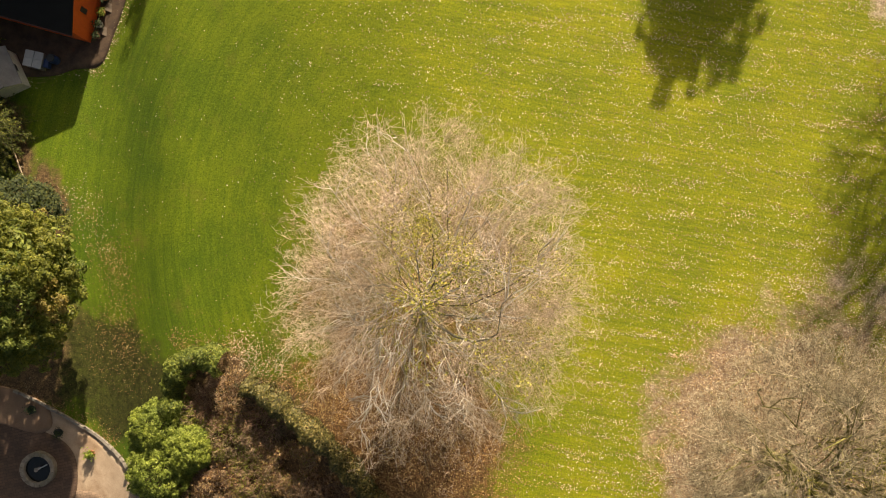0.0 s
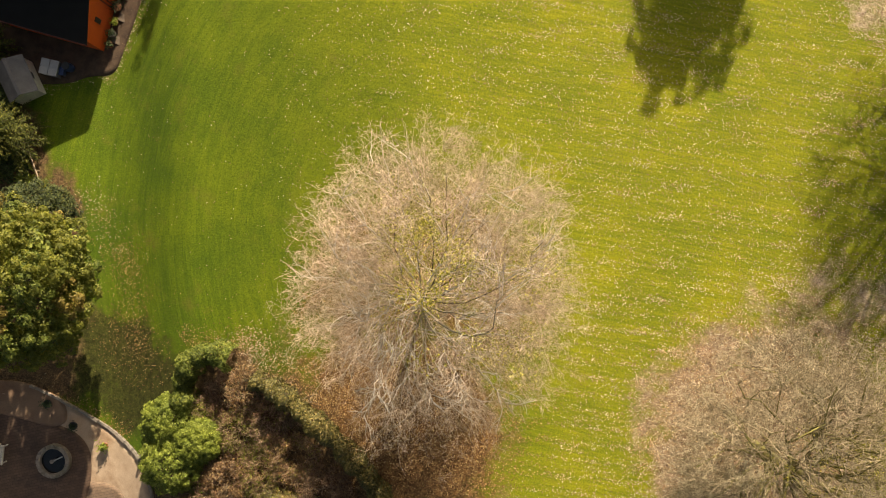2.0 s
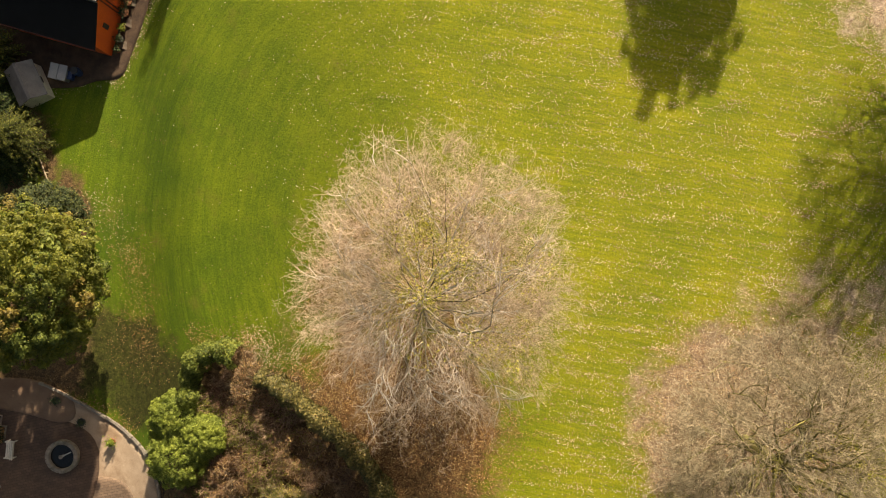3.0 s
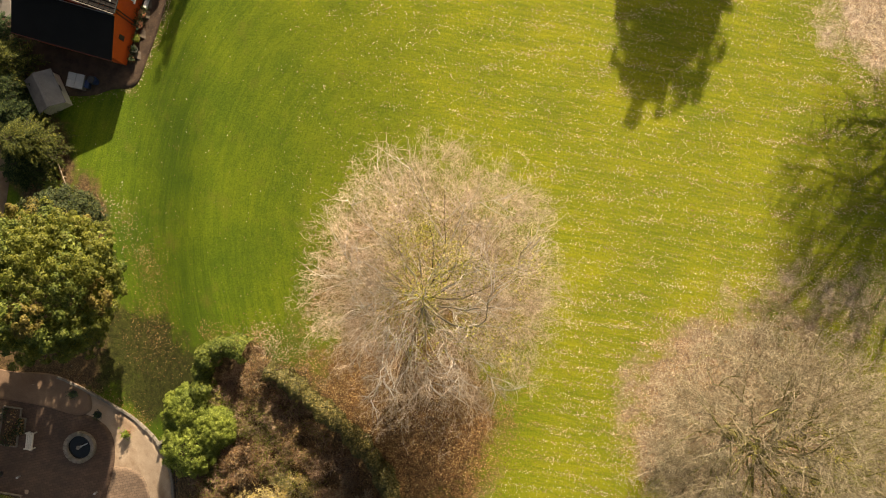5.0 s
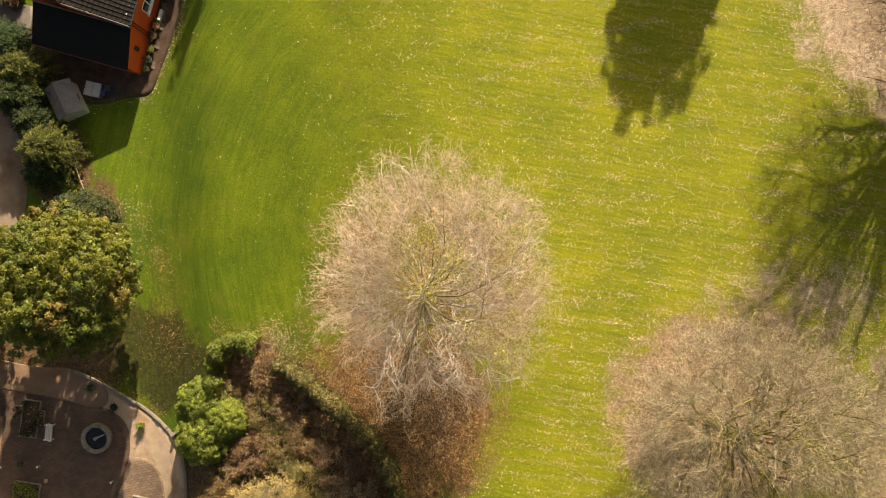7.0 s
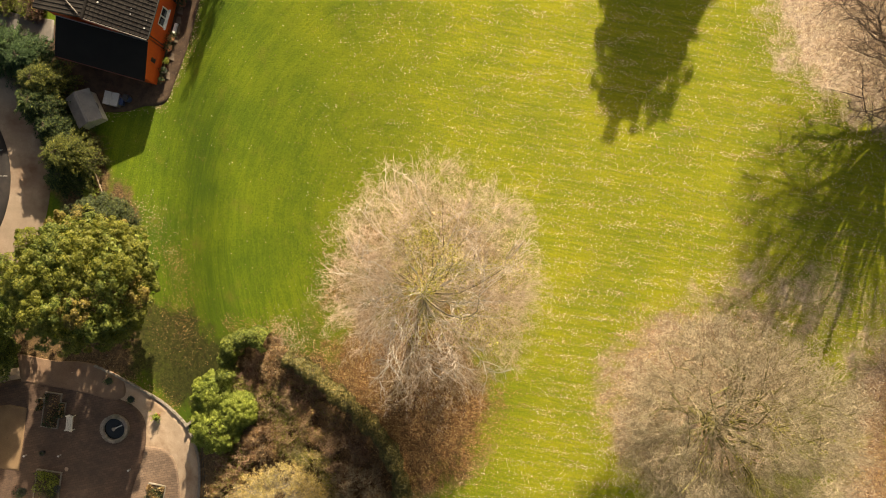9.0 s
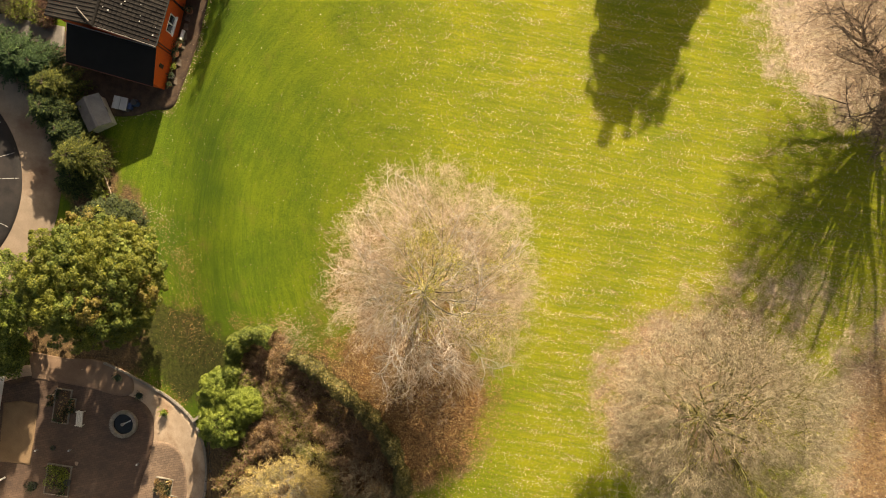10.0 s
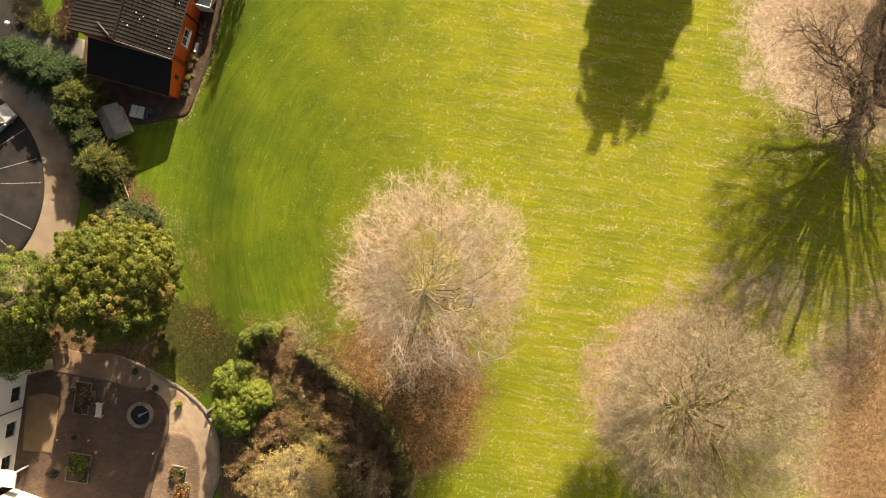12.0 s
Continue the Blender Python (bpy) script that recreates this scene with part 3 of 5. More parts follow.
    for j in range(len(l2)):
        tube_part("branch", [(l2[j:j + 1], branch_r * trunk_r * (1 - 0.4 * t2[j]), tip_r, 5)], bark, t)
    tube_part("fine_wood", [(lb, bough_r, min(0.007, twig_r), 4)], fine or bark, t, "", "stuff")
    tube_part("twig_haze", [(l3, twig_r * 1.3, twig_r, 3), (l4, twig_r, twig_r * 0.7, 3), (l5, twig_r * 0.75, twig_r * 0.5, 3)], twig, t, "", "stuff")
    return t, l2, l3


def leafy_tree(name, label, x, y, centre, radii, seed, leaf, lobes, leaves, size, lobe_r, low=-0.6, category="tree", bark=None, trunk_r=0.3, extra=None, rough=0.12, ratio=0.55):
    rng = np.random.default_rng(seed)
    t = thing(name, label, category, on_ground(x, y))
    trunk = np.array([[[0, 0, -0.3], [0.03, 0.02, centre[2] * 0.4], [0.0, 0.05, centre[2]]]])
    limbs, _ = spawn(rng, trunk, 10, (0.3, 1.0), min(radii[0], radii[2]) * 0.6, 45, 0.25, 5, 0.12)
    tube_part("trunk", [(trunk, trunk_r, trunk_r * 0.5, 10), (limbs, trunk_r * 0.35, 0.03, 5)], bark or BARK_DARK, t)
    v, q = lobed_crown(rng, centre, radii, lobes, leaves, size, lobe_r, low, rough=rough, ratio=ratio)
    leaf_part("crown", v, q, leaf, t, "", "stuff")
    v, q = lobed_crown(rng, centre, np.array(radii) * 0.9, lobes // 2, leaves // 2, size * 1.4, lobe_r * 1.2, low, rough=0.1)
    leaf_part("inner_foliage", v, q, leaf, t, "", "stuff")
    if extra:
        mat, n2, k2 = extra
        v, q = lobed_crown(rng, centre, np.array(radii) * 1.02, n2, k2, size, lobe_r * 0.8, low)
        leaf_part("foliage", v, q, mat, t, "", "stuff")
    return t


def boughed_tree(name, label, x, y, centre, radii, seed, kinds, lobes, leaves, size):
    """An evergreen whose boughs stand apart as clumps of clumps, with shaded gaps between them."""
    rng = np.random.default_rng(seed)
    t = thing(name, label, "tree", on_ground(x, y))
    c, r = np.array(centre, float), np.array(radii, float)
    trunk = np.array([[[0, 0, -0.3], [0.03, 0.02, c[2] * 0.4], [0.0, 0.05, c[2] * 1.3]]])
    limbs, _ = spawn(rng, trunk, 16, (0.2, 0.95), r[0] * 0.75, 55, 0.2, 5, 0.12)
    tube_part("trunk", [(trunk, 0.3, 0.1, 10), (limbs, 0.10, 0.03, 5)], BARK_DARK, t)
    total = sum(n for _, n in kinds)
    i = np.arange(total)
    z = -0.7 + 1.68 * (i + 0.5) / total
    a = i * 2.399963 + rng.uniform(-0.3, 0.3, total)
    d = np.column_stack([np.cos(a) * np.sqrt(1 - z * z), np.sin(a) * np.sqrt(1 - z * z), z])
    seat = c + d * r * rng.uniform(0.74, 0.90, (total, 1))
    order, used = rng.permutation(total), 0
    for mat, n in kinds:
        mine, vs, qs, k = order[used:used + n], [], [], 0
        used += n
        for j in mine:
            b = rng.uniform(0.95, 1.5)
            v, q = lobed_crown(rng, seat[j], (b, b, b * 0.75), lobes, leaves, size, 0.42, -0.5, rough=0.16, ratio=0.5)
            vs.append(v), qs.append(q + k)
            k += len(v)
        leaf_part("bough_foliage", np.concatenate(vs), np.concatenate(qs), mat, t, "", "stuff")
    v, q = lobed_crown(rng, c, r * 0.72, 60, 130, size * 1.5, 1.3, -0.6, rough=0.08)
    leaf_part("inner_foliage", v, q, LEAF_MID, t, "", "stuff")
    return t


def feathery_bush(x, y, r, h, seed, leaf, label):
    """A conifer with long drooping sprays that reach out from its stem."""
    rng = np.random.default_rng(seed)
    t = thing("conifer_bush", label, "bush", on_ground(x, y), "evergreen screen")
    n = 260
    f = rng.uniform(0.12, 1.0, n)
    az = rng.uniform(0, 2 * np.pi, n)
    foot = np.column_stack([rng.normal(size=(n, 2)) * 0.12, f * h])
    reach = r * (1.12 - 0.8 * f ** 1.6) * rng.uniform(0.7, 1.15, n)
    d = np.column_stack([np.cos(az), np.sin(az), rng.uniform(0.05, 0.5, n)])
    drop = np.array([0, 0, -1.0])
    lines = np.stack([foot + d * (reach * u)[:, None] + drop * (reach * u * u * 0.45)[:, None] for u in (0.0, 0.35, 0.7, 1.0)], 1)
    stem = np.array([[[0, 0, -0.3], [0.03, 0, h * 0.5], [0, 0.03, h]]])
    tube_part("stem", [(stem, 0.09, 0.02, 8), (lines, 0.022, 0.006, 4)], BARK_DARK, t)
    per = 62
    i = np.repeat(np.arange(n), per)
    u = rng.uniform(0.18, 1.0, len(i))
    side = rng.choice([-1.0, 1.0], len(i))
    out, cross = d[i], np.column_stack([-np.sin(az[i]), np.cos(az[i]), np.zeros(len(i))])
    at = foot[i] + out * (reach[i] * u)[:, None] + drop * (reach[i] * u * u * 0.45)[:, None]
    way = unit(out * 0.8 + cross * side[:, None] * 0.8 + rng.normal(size=(len(i), 3)) * 0.22)
    size = (0.42 * (1.12 - 0.7 * u) * rng.uniform(0.6, 1.2, len(i)))[:, None]
    wide = unit(np.cross(way, rng.normal(size=way.shape) * 0.5 + np.array([0, 0, 1.0]))) * 0.032
    v = np.stack([at, at + way * size * 0.5 - wide, at + way * size + drop * 0.04, at + way * size * 0.5 + wide], 1).reshape(-1, 3)
    leaf_part("sprays", v, np.arange(len(v)).reshape(-1, 4), leaf, t, "", "stuff")
    return t


def shrub(name, label, x, y, centre, radii, seed, twig, leaf, stems, leaves, size=0.12, category="shrub", twig_r=0.012, mixed=None):
    """A thicket of stems from the ground, with leaves on them."""
    rng = np.random.default_rng(seed)
    t = thing(name, label, category, on_ground(x, y))
    c, r = np.array(centre, float), np.array(radii, float)
    a = rng.uniform(0, 2 * np.pi, stems)
    rad = np.sqrt(rng.uniform(0, 1, stems)) * 0.75
    foot = np.column_stack([c[0] + np.cos(a) * rad * r[0], c[1] + np.sin(a) * rad * r[1], np.full(stems, -0.15)])
    foot[:, 2] += ground_z(x + foot[:, 0]) - gz(x)
    d = unit(np.column_stack([np.cos(a) * 0.5, np.sin(a) * 0.5, np.ones(stems)]) + rng.normal(size=(stems, 3)) * 0.3)
    top = (c[2] + r[2]) * (1 - 0.45 * rad ** 2) * rng.uniform(0.7, 1.0, stems)
    lines = np.stack([foot + d * top[:, None] * f + rng.normal(size=(stems, 3)) * 0.08 * f for f in (0, 0.5, 1.0)], 1)
    b, _ = spawn(rng, lines, 9, (0.35, 1.0), 0.8, 42, 0.1, 3, 0.25)
    b2, _ = spawn(rng, b, 4, (0.2, 1.0), 0.45, 40, 0.05, 2, 0.25)
    tube_part("thicket", [(lines, 0.03, 0.012, 5), (b, twig_r * 1.2, twig_r * 0.7, 3), (b2, twig_r, twig_r * 0.6, 3)], twig, t, "", "stuff")
    if leaves:
        all_l = np.concatenate([b[:, 1:], b2])
        i = rng.integers(0, len(all_l), leaves)
        at = all_l[i, rng.integers(0, 2, leaves)] + rng.normal(size=(leaves, 3)) * 0.08
        v, q = leaf_arrays(rng, at, rng.normal(size=(leaves, 3)) + np.array([0, 0, 0.8]), size)
        leaf_part("leafage", v, q, leaf, t, "", "stuff")
    if mixed:
        i = rng.integers(0, len(b2), 2200)
        at = b2[i, 1] + rng.normal(size=(2200, 3)) * 0.1 + np.array([0, 0, 0.06])
        v, q = leaf_arrays(rng, at, rng.normal(size=(2200, 3)) + np.array([0, 0.4, 0.8]), size * 0.9)
        leaf_part("dead_leaf", v, q, mixed, t, "", "stuff")
    return t


def hedge_run(name, label, points, width, height, seed, leaf, per_metre, size, category="hedge"):
    """A clipped but shaggy hedge along a line."""
    rng = np.random.default_rng(seed)
    line = np.array(smooth_line(points, 10))
    x0, y0 = line[len(line) // 2]
    t = thing(name, label, category, on_ground(x0, y0))
    z0 = gz(x0)
    seg = np.linalg.norm(np.diff(line, axis=0), axis=1)
    total = seg.sum()
    n = int(total * per_metre)
    s = np.sort(rng.uniform(0, total, n))
    cum = np.concatenate([[0], np.cumsum(seg)])
    px, py = np.interp(s, cum, line[:, 0]), np.interp(s, cum, line[:, 1])
    tang = unit(np.column_stack([np.interp(s, cum[:-1], np.diff(line[:, 0]) / seg), np.interp(s, cum[:-1], np.diff(line[:, 1]) / seg)]))
    nor = np.column_stack([-tang[:, 1], tang[:, 0]])
    a = rng.uniform(-0.15, np.pi + 0.15, n)
    bulge = 1 + 0.22 * np.sin(s * 2.1 + seed) + 0.15 * np.sin(s * 5.3) + rng.normal(size=n) * 0.08
    off = np.cos(a) * width / 2 * bulge
    up = np.sign(np.sin(a)) * np.abs(np.sin(a)) ** 0.6 * height * (0.5 + 0.5 * bulge)
    at = np.column_stack([px + nor[:, 0] * off, py + nor[:, 1] * off, np.maximum(up, 0.02)])
    at[:, 2] += ground_z(at[:, 0])
    nn = np.column_stack([nor[:, 0] * np.cos(a), nor[:, 1] * np.cos(a), np.sin(a)]) + rng.normal(size=(n, 3)) * 0.6
    v, q = leaf_arrays(rng, at - np.array([x0, y0, z0]), nn, size)
    leaf_part("foliage", v, q, leaf, t, "", "stuff")
    # stems and shaded inside
    m = int(total * 2.5)
    ss = rng.uniform(0, total, m)
    foot = np.column_stack([np.interp(ss, cum, line[:, 0]) + rng.normal(size=m) * width * 0.15, np.interp(ss, cum, line[:, 1]) + rng.normal(size=m) * width * 0.15])
    foot = np.column_stack([foot, ground_z(foot[:, 0]) - 0.1]) - np.array([x0, y0, z0])
    stems = np.stack([foot, foot + np.array([0, 0, height * 0.5]) + rng.normal(size=(m, 3)) * 0.1, foot + np.array([0, 0, height * 0.95]) + rng.normal(size=(m, 3)) * 0.2], 1)
    tube_part("stem", [(stems, 0.035, 0.015, 5)], BARK_DARK, t, "", "stuff")
    return t


# ---- the ground ----
def bump_zone(x, y, cx, cy, rx, ry, turn=0.0, edge=0.35):
    c, s = math.cos(radians(turn)), math.sin(radians(turn))
    u, v = ((x - cx) * c + (y - cy) * s) / rx, (-(x - cx) * s + (y - cy) * c) / ry
    return np.clip((1 + edge - np.hypot(u, v)) / (2 * edge), 0, 1)


def litter_zone(x, y):
    z = np.maximum.reduce([
        0.52 * bump_zone(x, y, -1.5, -3.0, 8.6, 8.8, 0, 0.35),
        0.85 * bump_zone(x, y, -2.5, -11.5, 6.5, 7.5, 20),
        0.74 * bump_zone(x, y, 19.8, -11.4, 7.8, 7.6, 0, 0.3),
        0.98 * bump_zone(x, y, 37.0, 19.6, 11.2, 9.4, 8, 0.33),
        0.80 * bump_zone(x, y, 38.0, -16.0, 8.0, 13.0, 0, 0.4),
        0.45 * bump_zone(x, y, 26.0, -4.0, 8.0, 4.0, 0, 0.5),
        0.20 * bump_zone(x, y, -22.54, -7.171, 5.5, 4.0, -30, 0.4)])
    return z


def rust_zone(x, y):
    return np.maximum.reduce([bump_zone(x, y, -2.0, -7.5, 9.5, 13.0, 0, 0.2), 0.8 * bump_zone(x, y, 40.0, -18.0, 9.0, 14.0, 0, 0.3), 0.45 * bump_zone(x, y, 19.8, -11.4, 9.0, 9.0, 0, 0.2), bump_zone(x, y, -22.54, -7.171, 9.0, 9.0)])


def soil_zone(x, y):
    return np.maximum.reduce([
        bump_zone(x, y, -15.0, -9.3, 2.9, 2.7), bump_zone(x, y, -11.5, -12.5, 4.2, 4.2), bump_zone(x, y, -8.5, -17.5, 5.5, 5.5), bump_zone(x, y, -12.0, -22.0, 8.0, 8.0),
        bump_zone(x, y, -19.44, -19.14, 1.5, 5.5), bump_zone(x, y, -32.11, -7.251, 7.0, 5.0), bump_zone(x, y, -32.63, 7.769, 3.0, 5.0, 20), 0.55 * bump_zone(x, y, -28.49, 3.107, 2.0, 4.0, 20)])


def ground_sheet():
    def axis(a, b, step):
        inner = np.arange(a, b + step / 2, step)
        outer = np.array([4, 12, 30, 70, 160, 400, 1000, 2500.0])
        return np.concatenate([a - outer[::-1], inner, b + outer])
    xs, ys = axis(-50, 50, 0.4), axis(-36, 36, 0.4)
    gx, gy = np.meshgrid(xs, ys)
    v = np.column_stack([gx.ravel(), gy.ravel(), ground_z(gx.ravel())])
    nx, ny = len(xs), len(ys)
    i = (np.arange(ny - 1)[:, None] * nx + np.arange(nx - 1)[None]).ravel()
    me = quads_mesh("ground", v, np.stack([i, i + 1, i + nx + 1, i + nx], -1))
    me.polygons.foreach_set("use_smooth", np.full(len(me.polygons), True))
    x, y = v[:, 0], v[:, 1]
    # one zone is a painted shade patch on the lawn beside the kerb
    for name, val in (("litter", litter_zone(x, y)), ("soil", soil_zone(x, y)), ("rust", rust_zone(x, y)), ("lawn_shade", np.maximum(0.82 * bump_zone(x, y, -22.6, -9.4, 6.4, 4.2, -35, 0.4), 0.9 * bump_zone(x, y, -20.6, -10.6, 3.0, 2.6, -35, 0.3))), ("east", np.clip((x + 17 + 0.15 * y) / 24, 0, 1))):
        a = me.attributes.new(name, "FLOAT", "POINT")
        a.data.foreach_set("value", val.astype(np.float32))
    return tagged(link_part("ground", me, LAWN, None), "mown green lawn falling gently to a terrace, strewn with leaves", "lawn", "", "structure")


ground_sheet()

KERB = [(-34.45, -9.955), (-31.76, -9.955), (-29.63, -10.63), (-25.97, -12.52), (-23.61, -13.96), (-22.01, -15.28), (-21.05, -17.04), (-20.73, -18.6), (-20.85, -21.29), (-21.56, -23.13), (-23.35, -27)]
kerb_line = smooth_line(KERB, 5)
draped("pavement", kerb_line + [np.array(p) for p in ((-28.65, -30.77), (-36.94, -30.77), (-43.67, -26.63), (-43.67, -18.34), (-43.15, -11.09))], (-32.28, -18.86), 0.05, GRAVEL,
       "beige bound gravel terrace, damp in the shade", "pavement")
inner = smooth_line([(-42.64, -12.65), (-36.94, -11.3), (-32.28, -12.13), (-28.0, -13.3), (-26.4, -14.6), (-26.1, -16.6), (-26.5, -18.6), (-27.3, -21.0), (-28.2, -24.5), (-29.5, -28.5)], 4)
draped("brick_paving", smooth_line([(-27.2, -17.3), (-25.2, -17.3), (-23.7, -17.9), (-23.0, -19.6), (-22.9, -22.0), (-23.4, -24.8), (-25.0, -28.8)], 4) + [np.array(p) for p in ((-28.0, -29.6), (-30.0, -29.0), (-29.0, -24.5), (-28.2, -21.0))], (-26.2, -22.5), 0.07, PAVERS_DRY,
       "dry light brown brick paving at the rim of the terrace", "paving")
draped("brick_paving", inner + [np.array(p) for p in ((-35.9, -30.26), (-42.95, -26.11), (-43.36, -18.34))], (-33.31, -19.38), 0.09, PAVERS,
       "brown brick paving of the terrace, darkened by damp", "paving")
# added panel: a sunny gap between the shadows, done in colour
draped("sunlit_panel", [np.array(p) for p in ((-40.15, -13.89), (-38.49, -13.68), (-36.94, -13.99), (-37.25, -16.79), (-37.66, -19.59), (-39.22, -19.38), (-40.56, -19.28), (-40.36, -16.58))], (-38.7, -16.69), 0.115, SUNLIT_OCHRE,
       "lighter ochre panel in the brick paving, coloured as a sunlit patch", "paving")

draped("garden_bed", smooth_line([(-37.81, -9.115), (-34.45, -9.747), (-31.76, -9.851), (-29.69, -10.47), (-28.24, -11.4), (-28.03, -12.75), (-29.27, -13.17), (-32.28, -12.44), (-37.46, -11.61)], 4), (-32.8, -10.78), 0.12, RED_EARTH,
       "bare reddish earth at the shaded end of the terrace", "garden bed")

PARK = (-48.68, 6.526)
circle = [np.array((PARK[0] + math.cos(a) * 13.87, PARK[1] + math.sin(a) * 13.87)) for a in np.linspace(-1.3, 1.45, 40)]
draped("path", circle + [np.array((-48.68, 20.41)), np.array((-53.86, 12.43)), np.array((-53.86, 0))], PARK, 0.05, PATH, "curved beige gravel path beside the car park", "path")
circle = [np.array((PARK[0] + math.cos(a) * 10.25, PARK[1] + math.sin(a) * 10.25)) for a in np.linspace(0, 2 * math.pi, 72, endpoint=False)]
draped("car_park", circle, PARK, 0.085, ASPHALT, "round black asphalt car park with white bays", "car park")
draped("road", [np.array(p) for p in ((-40.6, 20.3), (-39.67, 23.82), (-38.95, 29), (-45.58, 31.07), (-51.79, 24.86), (-47.65, 18.85), (-42.47, 18.85))], (-44.54, 23.82), 0.07, ASPHALT, "dark asphalt drive beside the garden", "road")
draped("garden_bed", smooth_line([(-19.11, 27.65), (-20.11, 23.7), (-21.72, 18.63), (-23.33, 15.04), (-24.38, 13.12), (-26.31, 12.84), (-29, 12.33), (-36.25, 12.84)], 5) + [np.array(p) for p in ((-38.12, 18.85), (-34.39, 20.2), (-34.18, 26.93), (-25.9, 31.07))], (-26.93, 18.64), 0.04, EARTH,
       "brown garden earth with fallen leaves round the house", "garden bed")
draped("concrete_path", [np.array(p) for p in ((-41.64, 19.99), (-40.4, 21.86), (-37.5, 21.13), (-34.49, 20.61), (-34.49, 18.64), (-37.81, 19.37))], (-38.01, 20.3), 0.10, CONCRETE, "grey concrete path to the house", "path")
draped("garden_lawn", [np.array(p) for p in ((-38.53, 22.17), (-36.88, 21.96), (-36.15, 25.38), (-35.22, 29), (-37.81, 29), (-38.22, 25.38))], (-37.29, 24.86), 0.06, LAWN, "narrow strip of bright green garden lawn", "lawn")


def kerb_wall():
    """A low kerb of rough stones along the terrace's edge."""
    wall = thing("kerb", "low stone kerb edging the terrace", "kerb", pose(0, 0, 0), "", "structure")
    rng = random.Random(4)
    line = kerb_line[8:]
    meshes = []
    for k in range(5):
        bm = boxed(-0.21, -0.10, -0.25, 0.21, 0.10, 0.18 + 0.02 * k, bevel=0.025)
        for v in bm.verts:
            v.co += Vector((rng.uniform(-1, 1), rng.uniform(-1, 1), rng.uniform(-1, 1))) * 0.018
        m = bpy.data.meshes.new("stone")
        bm.to_mesh(m), bm.free()
        m.materials.append(STONE)
        meshes.append(m)
    pos = 0.0
    seg = [float(np.linalg.norm(line[i + 1] - line[i])) for i in range(len(line) - 1)]
    cum = np.concatenate([[0], np.cumsum(seg)])
    while pos < cum[-1]:
        x, y = np.interp(pos, cum, [p[0] for p in line]), np.interp(pos, cum, [p[1] for p in line])
        x2, y2 = np.interp(pos + 0.1, cum, [p[0] for p in line]), np.interp(pos + 0.1, cum, [p[1] for p in line])
        s = new("stone", meshes[rng.randrange(5)])
        s.parent = wall
        fall = math.degrees(math.atan2(gz(x2) - gz(x), math.hypot(x2 - x, y2 - y)))
        s.matrix_basis = on_ground(x, y, math.degrees(math.atan2(y2 - y, x2 - x)) + rng.uniform(-4, 4)) @ pose(0, 0, 0, 0, -fall)
        pos += 0.45 * math.cos(radians(fall))


kerb_wall()

for a, r0, r1 in ((33, 6.4, 9.95), (15, 5.2, 9.95), (1.2, 5.2, 10.0), (-25.5, 5.2, 10.0), (-42, 5.2, 10.0)):
    ca, sa = math.cos(radians(a)), math.sin(radians(a))
    bm = bmesh.new()
    for i in range(12):
        ra, rb = r0 + (r1 - r0) * i / 12, r0 + (r1 - r0) * (i + (0.8 if i % 3 else 0.97)) / 12
        v = []
        for r, w in ((ra, -0.03), (rb, -0.03), (rb, 0.03), (ra, 0.03)):
            x, y = PARK[0] + ca * r - sa * w, PARK[1] + sa * r + ca * w
            v.append(bm.verts.new((x, y, gz(x) + 0.092)))
        bm.faces.new(v)
    tagged(part("bay_line", bm, LINE, None), "worn white bay line painted on the asphalt", "road marking", "bay lines", "structure")


